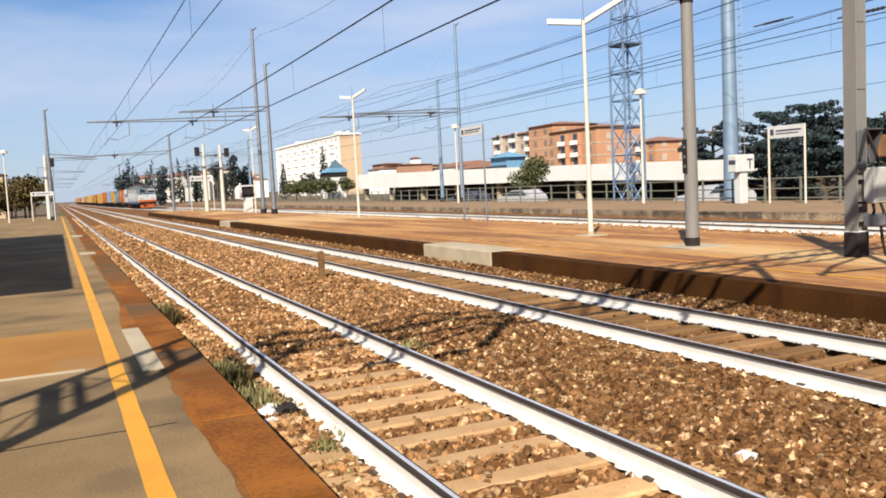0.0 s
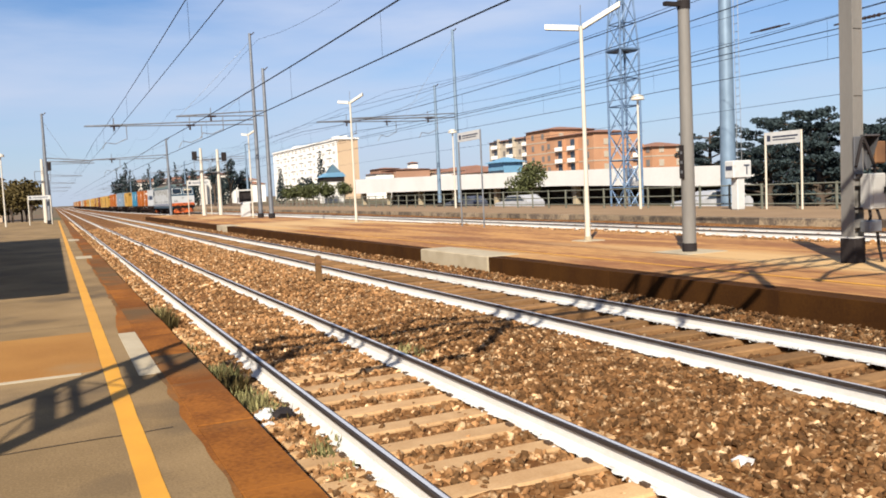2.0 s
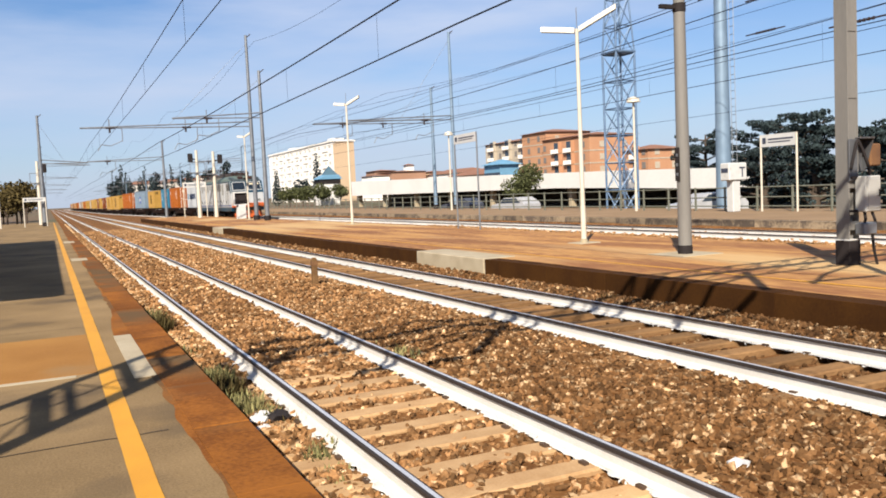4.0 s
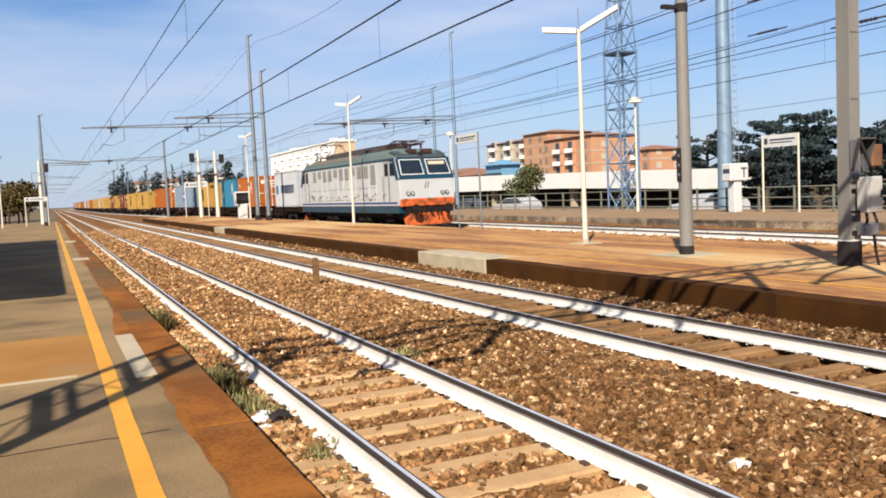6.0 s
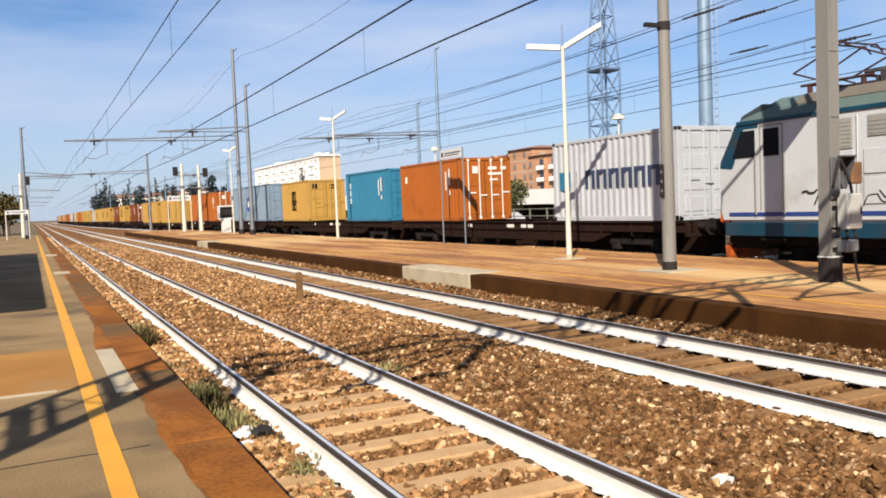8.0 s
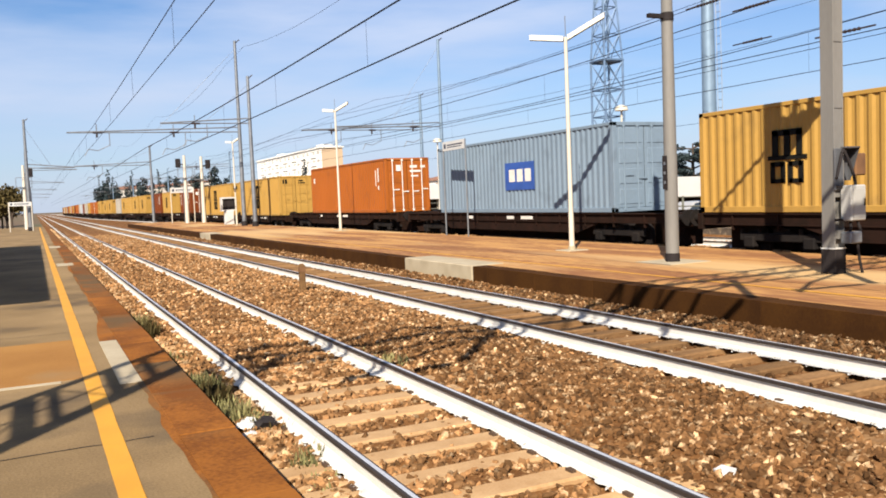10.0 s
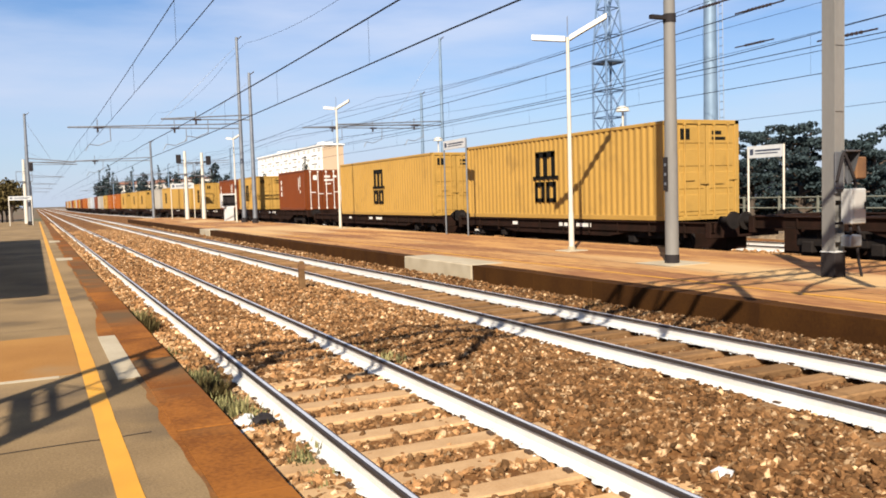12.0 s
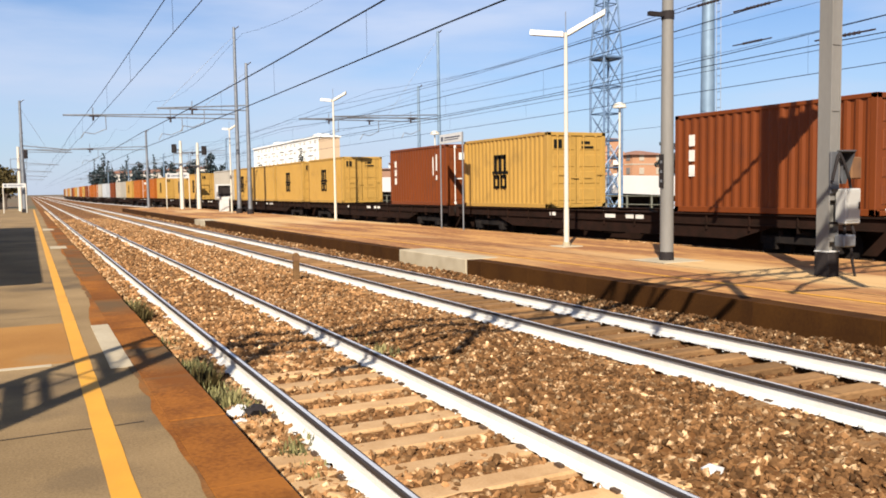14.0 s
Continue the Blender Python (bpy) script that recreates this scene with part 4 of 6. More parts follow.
    if marks == "emblem":
        s, y = (1.0 if length > 8 else 0.72), (0.35 if length > 8 else 0.2)
        r = [(y - 0.62 * s, y - 0.40 * s, zc + 0.02, zc + 0.86 * s), (y - 0.14 * s, y + 0.10 * s, zc + 0.02, zc + 0.86 * s), (y + 0.34 * s, y + 0.58 * s, zc + 0.02, zc + 0.86 * s),
             (y - 0.62 * s, y + 0.58 * s, zc + 0.70 * s, zc + 0.90 * s), (y - 0.80 * s, y + 0.76 * s, zc - 0.06, zc + 0.06 * s)]
        for q in (y - 0.36 * s, y + 0.36 * s):
            r += [(q - 0.26 * s, q + 0.26 * s, zc - 0.30 * s, zc - 0.14 * s), (q - 0.26 * s, q + 0.26 * s, zc - 0.84 * s, zc - 0.70 * s), (q - 0.30 * s, q - 0.12 * s, zc - 0.84 * s, zc - 0.14 * s), (q + 0.12 * s, q + 0.30 * s, zc - 0.84 * s, zc - 0.14 * s)]
        side_mark("emblem", r, M["black_mark"], "black company emblem")
        end_mark("marking", [(-0.95, -0.62, z1 - 0.55, z1 - 0.25), (0.2, 0.55, z1 - 0.40, z1 - 0.30), (0.2, 0.7, z1 - 0.55, z1 - 0.47)], M["black_mark"])
    elif marks == "word":
        r = []
        for i in range(6):
            q = -2.25 + i * 0.60
            r += [(q, q + 0.14, zc - 0.28, zc + 0.30), (q + 0.34, q + 0.48, zc - 0.28, zc + 0.30), (q + 0.14, q + 0.34, zc + 0.18, zc + 0.30)]
        side_mark("company_word", r, M["navy_mark"], "navy company word as plain bars")
        side_mark("emblem", [(2.05, 2.65, zc - 0.30, zc + 0.30)], PAINT["blue"], "pale blue square emblem")
    elif marks == "plate":
        side_mark("plate", [(-1.6, 0.4, zc - 0.55, zc + 0.45)], M["royal_mark"], "royal blue square plate")
        for y0, a, b in ((-1.4, -0.25, 0.2), (-0.85, -0.25, 0.2), (-0.3, -0.25, 0.2)):
            bm = bm_new()
            box(bm, -W - 0.008, -W, y0, y0 + 0.40, zc + a, zc + b)
            part("plate_bar", bm, M["white_mark"], c, "white bar on the plate")
    elif marks in ("number", "column"):
        side_mark("marking", [(Lh - 0.75, Lh - 0.55, zc + 0.45 - 0.4 * i, zc + 0.75 - 0.4 * i) for i in range(3 if marks == "column" else 1)], M["white_mark"], "white marking bars")
        side_mark("marking", [(-Lh + 0.9, -Lh + 1.0, zc + 0.2, zc + 0.9), (-Lh + 1.25, -Lh + 1.32, zc + 0.0, zc + 0.8), (-Lh + 0.9, -Lh + 1.0, zc - 0.2, zc + 0.0)], M["white_mark"])
    if key in ("orange", "red"):
        end_mark("marking", [(0.15, 0.55, z1 - 0.5, z1 - 0.38), (0.15, 0.75, z1 - 0.72, z1 - 0.62), (0.75, 1.0, z1 - 0.5, z1 - 0.38), (0.2, 0.6, z1 - 0.95, z1 - 0.88), (-0.6, -0.35, z1 - 0.65, z1 - 0.35)], M["white_mark"], "white marking bars on the doors")
    return c


def wagon(d0, length, deck=1.16):
    w = mover("container_wagon", d0 + length / 2, "rusty dark brown flat container wagon", "railway wagon", "container wagons of the train")
    Lh = length / 2
    for s in (-1, 1):
        bm = bm_new()
        x = s * 1.15
        fish = 0.36 if deck > 1.1 else 0.20
        prism(bm, [(-Lh, deck - 0.28), (-Lh + 3.2, deck - 0.30), (-Lh + 4.4, deck - 0.28 - fish), (Lh - 4.4, deck - 0.28 - fish), (Lh - 3.2, deck - 0.30), (Lh, deck - 0.28), (Lh, deck - 0.02), (-Lh, deck - 0.02)], "x", x - 0.02, x + 0.02)
        box(bm, x - 0.09, x + 0.09, -Lh, Lh, deck - 0.04, deck, 0.008)
        box(bm, x - 0.07, x + 0.07, -Lh, Lh, deck - 0.30, deck - 0.27)
        y = -Lh + 1.0
        while y < Lh - 0.8:
            box(bm, x - 0.07, x + 0.07, y, y + 0.03, deck - 0.42, deck - 0.03)
            y += 1.45
        part("side_sill", bm, M["wagon"], w)
    bm = bm_new()
    for sy in (-1, 1):
        box(bm, -1.25, 1.25, *sorted((sy * Lh, sy * (Lh - 0.18))), deck - 0.42, deck, 0.015)
    y = -Lh + 1.5
    while y < Lh - 1:
        box(bm, -1.12, 1.12, y, y + 0.14, deck - 0.26, deck - 0.05)
        y += 2.1
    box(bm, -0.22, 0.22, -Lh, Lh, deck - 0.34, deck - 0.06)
    # added filler block: shuts the see-through gap and stands for shade below
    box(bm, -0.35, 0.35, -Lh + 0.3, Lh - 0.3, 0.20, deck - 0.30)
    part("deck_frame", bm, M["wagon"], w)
    for y in (-2.2, 0.6, 1.9):
        bm = bm_new()
        rod(bm, (-0.7, y, 0.62), (-0.7, y + 0.9, 0.62), 0.18, n=10)
        part("air_tank", bm, M["under"], w)
    bm = bm_new()
    box(bm, -1.05, -0.75, -0.6, 0.1, 0.45, 0.8, 0.03)
    part("brake_box", bm, M["under"], w)
    for y, k in ((-1.9, 0.8), (-0.6, 0.5), (2.6, 0.35)):
        bm = bm_new()
        box(bm, -1.178, -1.172, y, y + k, deck - 0.22, deck - 0.10)
        part("marking", bm, M["white_mark"], w, "faint white marking bar")
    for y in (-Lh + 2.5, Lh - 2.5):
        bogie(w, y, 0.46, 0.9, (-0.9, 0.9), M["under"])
    buffers(w, -Lh, -1)
    buffers(w, Lh, 1)


def train():
    engine()
    for d0, n, deck in ((18.9, 19.6, 1.16), (39.35, 19.6, 1.16), (60.15, 18.0, 1.16), (79.4, 18.4, 1.16), (99.1, 14.4, 0.96), (114.8, 18.6, 0.96),
                        (134.7, 19.6, 1.16), (154.9, 19.6, 1.16), (175.2, 19.6, 1.16), (196.0, 19.6, 1.16)):
        wagon(d0, n, deck)
    S, L = 6.058, 12.192
    rows = ((19.3, S, "white", 2.59, 1.18, "word", "white ribbed twenty-foot container with navy lettering bars"),
            (32.2, S, "orange", 2.59, 1.18, "number", "orange twenty-foot container with white marks on its doors"),
            (39.8, S, "blue", 2.59, 1.18, "column", "blue twenty-foot container with white marking bars"),
            (52.8, S, "yellow", 2.59, 1.18, "emblem", "yellow twenty-foot container with a black emblem"),
            (62.5, L, "grey", 2.75, 1.18, "plate", "blue-grey forty-foot container with a royal blue plate"),
            (80.8, L, "orange", 2.72, 1.18, "number", "weathered orange forty-foot container with white marks"),
            (100.5, L, "yellow", 2.80, 0.98, "emblem", "yellow forty-foot container with a large black emblem"),
            (116.0, L, "yellow", 2.80, 0.98, "emblem", "yellow forty-foot container with a large black emblem"),
            (135.2, S, "red", 2.59, 1.18, "column", "red-brown twenty-foot container with white marking bars"),
            (147.5, S, "yellow", 2.59, 1.18, "emblem", "yellow twenty-foot container with a black emblem"),
            (155.2, S, "red", 2.59, 1.18, "column", "red-brown twenty-foot container with white marking bars"),
            (168.2, S, "yellow", 2.59, 1.18, "emblem", "yellow twenty-foot container with a black emblem"),
            (175.7, S, "yellow", 2.59, 1.18, "emblem", "yellow twenty-foot container with a black emblem"),
            (182.3, S, "yellow", 2.59, 1.18, "", "plain yellow twenty-foot container"),
            (188.6, S, "yellow", 2.59, 1.18, "emblem", "yellow twenty-foot container with a black emblem"),
            (196.5, S, "pale", 2.59, 1.18, "", "pale grey twenty-foot container"),
            (209.3, S, "yellow", 2.59, 1.18, "emblem", "yellow twenty-foot container with a black emblem"))
    for d0, n, key, h, deck, marks, label in rows:
        container(d0, n, key, label, h, deck, marks)
    d, rng = 217.0, random.Random(4)
    far = ["yellow", "yellow", "orange", "orange", "yellow", "pale", "red", "white", "pale", "orange", "orange", "red", "yellow", "orange", "pale", "yellow", "orange", "red", "pale", "yellow",
           "orange", "pale", "yellow", "red"]
    words = {"yellow": "yellow", "orange": "orange", "pale": "pale grey", "red": "red-brown", "white": "white"}
    i = 0
    while i < len(far) - 1:
        wagon(d, 19.6)
        for o in (0.5, 12.9):
            container(d + o, S, far[i], words[far[i]] + " twenty-foot container on a flat wagon", marks="emblem" if far[i] == "yellow" else "")
            i += 1
        d += 20.6


def motions():
    """Every vehicle and its load run along the track together."""
    times = [0.0, 0.5] + [1.0 * k for k in range(1, 14)] + [13.5, 14.0]
    for ob, d in MOVERS:
        walk(ob, [(t, track_pose(nose(t) + d)) for t in times])


# ---- station furniture ----
def platform_lamp(x, y, height, size=1.0):
    t = thing("platform_lamp", (x, y, 0.3), "white platform lamp post with two tilted tube fittings", "lamp post", "platform lamps")
    h = height
    bm = bm_new()
    rod(bm, (0, 0, 0), (0, 0, 1.0), 0.075, 0.07, 12)
    rod(bm, (0, 0, 1.0), (0, 0, h), 0.062, 0.045, 12)
    part("post", bm, M["lamp_white"], t)
    bm = bm_new()
    box(bm, -0.32, 0.32, -0.32, 0.32, -0.02, 0.02, 0.01)
    rod(bm, (0, 0, 0.02), (0, 0, 0.12), 0.11, 0.09, 12)
    part("base_plate", bm, M["pale_slab"], t)
    for sy, tilt, ln in ((1, 0.10, 0.95), (-1, 0.42, 1.15)):
        d = Vector((-sy * 0.62, sy * 0.55, tilt)).normalized()
        a, b = Vector((0, 0, h - 0.05)) + d * 0.06, Vector((0, 0, h - 0.05)) + d * ln * size
        bm = bm_new()
        side = d.cross(Vector((0, 0, 1))).normalized() * 0.085
        up = Vector((0, 0, 0.066))
        c = [p + q for p in (a, b) for q in (-side - up, side - up, side * 0.7 + up, -side * 0.7 + up)]
        vs = [bm.verts.new(p) for p in c]
        for q in ((0, 1, 2, 3), (7, 6, 5, 4), (0, 4, 5, 1), (1, 5, 6, 2), (2, 6, 7, 3), (3, 7, 4, 0)):
            bm.faces.new([vs[i] for i in q])
        f = part("fitting", bm, M["lamp_white"], t, "white tube light fitting")
        bm = bm_new()
        vs = [bm.verts.new(p) for p in (a - up * 1.06 - side * 0.8, a - up * 1.06 + side * 0.8, b - up * 1.06 + side * 0.8, b - up * 1.06 - side * 0.8)]
        bm.faces.new(vs)
        part("diffuser", bm, M["galv"], f)
    bm = bm_new()
    rod(bm, (0, 0, h - 0.2), (0, 0, h + 0.55), 0.012, n=5)
    part("finial", bm, M["galv"], t)
    return t


def disc_lamp(x, y, height):
    t = thing("platform_lamp", (x, y, 0.3), "white lamp post with a round mushroom head", "lamp post", "platform lamps")
    bm = bm_new()
    rod(bm, (0, 0, 0), (0, 0, 1.0), 0.08, 0.075, 10)
    rod(bm, (0, 0, 1.0), (0, 0, height - 0.2), 0.065, 0.05, 10)
    part("post", bm, M["lamp_white"], t)
    bm = bm_new()
    rod(bm, (0, 0, height - 0.22), (0, 0, height - 0.02), 0.36, 0.30, 18)
    rod(bm, (0, 0, height - 0.02), (0, 0, height + 0.06), 0.30, 0.10, 18)
    part("head", bm, M["lamp_white"], t)


def round_pole(x, y, h):
    t = thing("catenary_pole", (x, y, 0.3), "weathered grey tubular catenary pole with a dark base", "catenary pole", "catenary poles")
    bm = bm_new()
    rod(bm, (0, 0, 0.18), (0, 0, 2.3), 0.142, 0.138, 20)
    rod(bm, (0, 0, 2.3), (0, 0, h), 0.134, 0.100, 20)
    part("shaft", bm, M["pole_grey"], t)
    bm = bm_new()
    rod(bm, (0, 0, 0), (0, 0, 0.19), 0.152, 0.150, 16)
    part("base", bm, M["pole_dark"], t, "black painted foot")
    bm = bm_new()
    box(bm, -0.55, 0.55, -0.55, 0.55, -0.02, 0.012, 0.01)
    part("footing", bm, M["pale_slab"], t, "pale concrete footing")
    # dark ring stands for a shadow band on the shaft; arm is a bracket
    bm = bm_new()
    rod(bm, (0, 0, 5.05), (0, 0, 5.22), 0.135, 0.135, 16)
    box(bm, -0.5, 0.12, -0.05, 0.05, 5.10, 5.18)
    part("clamp", bm, M["pole_dark"], t)
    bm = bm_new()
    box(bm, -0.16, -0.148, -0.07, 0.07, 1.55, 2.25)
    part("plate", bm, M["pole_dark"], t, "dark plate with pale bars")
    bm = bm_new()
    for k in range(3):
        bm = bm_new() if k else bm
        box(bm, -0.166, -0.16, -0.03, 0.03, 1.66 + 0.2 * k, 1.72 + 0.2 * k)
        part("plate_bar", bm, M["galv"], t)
    return t


def boxed_pole(x, y, h):
    t = thing("catenary_pole", (x, y, 0.3), "square grey catenary pole with switch boxes and cables", "catenary pole", "catenary poles")
    bm = bm_new()
    for sx in (-1, 1):
        box(bm, *sorted((sx * 0.12, sx * 0.10)), -0.13, 0.13, 0.4, h, 0.004)
    box(bm, -0.10, 0.10, -0.03, 0.03, 0.4, h)
    for k in range(int(h / 1.1)):
        box(bm, -0.105, 0.105, -0.128, -0.115, 0.6 + k * 1.1, 0.75 + k * 1.1)
        box(bm, -0.105, 0.105, 0.115, 0.128, 0.6 + k * 1.1, 0.75 + k * 1.1)
    box(bm, -0.101, 0.101, -0.115, -0.08, 1.3, h, 0.004)
    part("shaft", bm, M["pole_grey"], t)
    bm = bm_new()
    box(bm, -0.135, 0.135, -0.145, 0.145, 0.0, 0.42, 0.01)
    part("base", bm, M["pole_dark"], t, "black painted foot")
    bm = bm_new()
    box(bm, -0.137, 0.137, -0.147, 0.147, 0.425, 0.445)
    part("band", bm, M["white_metal"], t, "thin white painted band")
    bm = bm_new()
    box(bm, 0.0, 0.37, -0.36, -0.14, 0.90, 1.50, 0.02)
    bx = part("switch_box", bm, M["box_grey"], t, "pale grey enamelled switch box")
    bm = bm_new()
    box(bm, 0.04, 0.33, -0.372, -0.358, 0.95, 1.45, 0.01)
    part("box_door", bm, M["box_grey"], bx)
    bm = bm_new()
    rod(bm, (0.30, -0.385, 1.15), (0.30, -0.385, 1.27), 0.012, n=6)
    part("latch", bm, M["pole_dark"], bx)
    for zz in (0.92, 1.48):
        bm = bm_new()
        box(bm, -0.12, 0.02, -0.20, -0.13, zz - 0.02, zz + 0.02)
        part("bracket", bm, M["pole_dark"], t)
    bm = bm_new()
    box(bm, -0.145, 0.06, -0.165, -0.135, 1.42, 2.12, 0.006)
    part("backing_plate", bm, M["hood_grey"], t, "dull grey steel plate")
    # an open-sided hood: back, top and slanting cheeks
    bm = bm_new()
    box(bm, 0.125, 0.40, 0.02, 0.04, 1.58, 2.12)
    box(bm, 0.06, 0.42, -0.22, 0.05, 2.12, 2.15, 0.006)
    prism(bm, [(-0.20, 2.12), (0.04, 2.12), (0.04, 1.58), (-0.02, 1.58)], "x", 0.40, 0.42)
    part("hood", bm, M["hood_grey"], t, "dark grey sheet-metal hood")
    bm = bm_new()
    box(bm, 0.46, 0.72, -0.10, 0.10, 1.66, 2.04, 0.02)
    part("relay_box", bm, M["rust"], t, "rusty orange metal box")
    bm = bm_new()
    box(bm, 0.40, 0.48, -0.02, 0.02, 1.82, 1.88)
    part("bracket", bm, M["rust"], t)
    bm = bm_new()
    box(bm, -0.02, 0.27, -0.36, -0.15, 0.52, 0.72, 0.02)
    part("junction_box", bm, M["galv"], t)
    for pts in ([(0.24, -0.28, 0.90), (0.27, -0.32, 0.74), (0.22, -0.30, 0.5), (0.26, -0.30, 0.25), (0.36, -0.28, 0.0)], [(0.10, -0.25, 0.90), (0.06, -0.3, 0.78), (0.08, -0.26, 0.70)],
                [(-0.14, -0.19, 1.62), (-0.02, -0.20, 2.04), (0.02, -0.2, 2.10), (0.10, -0.22, 1.95), (0.22, -0.24, 1.66), (0.26, -0.24, 1.50)]):
        bm = bm_new()
        path_rod(bm, pts, 0.026, 6)
        part("cable", bm, M["pole_dark"], t)
    # bracket and insulators high on the pole
    bm = bm_new()
    prism(bm, [(0.11, 6.43), (1.02, 6.45), (1.02, 6.56), (0.11, 7.55)], "y", -0.07, 0.07)
    part("gusset", bm, M["hood_grey"], t, "grey triangular bracket plate")
    bm = bm_new()
    box(bm, 0.11, 1.75, -0.05, 0.05, 6.36, 6.44, 0.01)
    part("switch_arm", bm, M["galv"], t)
    bm = bm_new()
    rod(bm, (-0.1, 0, 7.12), (-1.55, 0, 7.45), 0.045, n=6)
    part("side_arm", bm, M["galv"], t)
    for q, low, high in ((0.5, 6.95, 7.75), (0.85, 6.6, 7.5), (1.3, 6.44, 7.2), (1.65, 6.44, 7.05), (-1.4, 7.0, 7.42)):
        bm = bm_new()
        rod(bm, (q, 0, low), (q + 0.08, 0, high), 0.065, 0.045, 8)
        part("insulator", bm, M["insulator"], t)
    bm = bm_new()
    path_rod(bm, [(0, 0.1, 7.6), (0, 0.16, 7.0)], 0.02, 5)
    part("stay_wire", bm, M["wire"], t)
    return t


def lattice_mast(name, x, y, h, label, boom_to=None, boom_z=7.3, z0=0.3, top_r=0.10, arms=()):
    """A slim mast, with a boom to the side from which registration arms hang."""
    t = thing(name, (x, y, z0), label, "catenary mast", "catenary masts")
    bm = bm_new()
    rod(bm, (0, 0, 0), (0, 0, h), 0.17, top_r, 12)
    part("shaft", bm, M["mast_pale"] if x > 20 else M["galv"], t)
    bm = bm_new()
    rod(bm, (0, 0, 0), (0, 0, 0.35), 0.24, 0.24, 12)
    part("base", bm, M["pole_dark"], t)
    bm = bm_new()
    rod(bm, (0, 0, h - 0.2), (0.35, 0, h + 0.1), 0.04, n=6)
    part("insulator", bm, M["insulator"], t)
    if boom_to is not None:
        bz, dx = boom_z - z0, boom_to - x
        bm = bm_new()
        rod(bm, (0, 0, bz + 0.35), (dx, 0, bz), 0.045, n=8)
        rod(bm, (0, 0, bz), (dx, 0, bz - 0.02), 0.04, n=8)
        rod(bm, (0, 0, h - 0.6), (dx * 0.5, 0, bz + 0.15), 0.012, n=5)
        bo = part("boom", bm, M["galv"], t)
        for ax in arms:
            q = ax - x
            bm = bm_new()
            rod(bm, (q, 0, bz - 0.05), (q, 0, bz + 0.55), 0.03, n=6)
            part("stub_tube", bm, M["galv"], bo)
            bm = bm_new()
            path_rod(bm, [(q + 0.8, 0, bz - 0.9), (q, 0, bz - 1.25), (q - 0.6, 0, bz - 1.15), (q - 0.85, 0, bz - 1.6)], 0.03)
            rod(bm, (q + 0.8, 0, bz), (q + 0.8, 0, bz - 0.95), 0.03, n=6)
            part("registration_arm", bm, M["galv"], bo)
            bm = bm_new()
            rod(bm, (q + 0.35, 0, bz - 0.02), (q - 0.25, 0, bz - 0.02), 0.07, n=8)
            rod(bm, (q, 0, bz - 0.08), (q, 0, bz - 0.35), 0.07, n=8)
            part("insulator", bm, M["insulator"], bo)
    return t


def signal(x, y, h, label, side=-1):
    t = thing("signal_post", (x, y, 0.3), label, "railway signal", "signals at the platform end")
    bm = bm_new()
    rod(bm, (0, 0, 0), (0, 0, h), 0.20, 0.12, 12)
    part("post", bm, M["lamp_white"], t)
    bm = bm_new()
    box(bm, side * 0.6 - 0.16, side * 0.6 + 0.16, -0.12, 0.12, h - 1.05, h - 0.4, 0.04)
    box(bm, side * 0.6 - 0.24, side * 0.6 + 0.24, -0.1, -0.04, h - 1.15, h - 0.3, 0.04)
    rod(bm, (side * 0.6, 0, h - 0.8), (0, 0, h - 0.9), 0.06, n=6)
    part("signal_head", bm, M["pole_dark"], t, "black signal head")
    bm = bm_new()
    box(bm, -0.7, 0.7, -0.3, 0.3, h - 2.2, h - 2.12)
    for sx in (-0.7, 0.7):
        rod(bm, (sx, -0.3, h - 2.2), (sx, -0.3, h - 1.2), 0.03, n=5)
    rod(bm, (-0.7, -0.3, h - 1.2), (0.7, -0.3, h - 1.2), 0.03, n=5)
    part("cage", bm, M["galv"], t)
    bm = bm_new()
    for s in (-0.2, 0.2):
        rod(bm, (s, 0.3, 0), (s, 0.3, h - 2.2), 0.025, n=5)
    for k in range(10):
        rod(bm, (-0.2, 0.3, 0.4 + k * 0.42), (0.2, 0.3, 0.4 + k * 0.42), 0.018, n=4)
    part("ladder", bm, M["galv"], t)


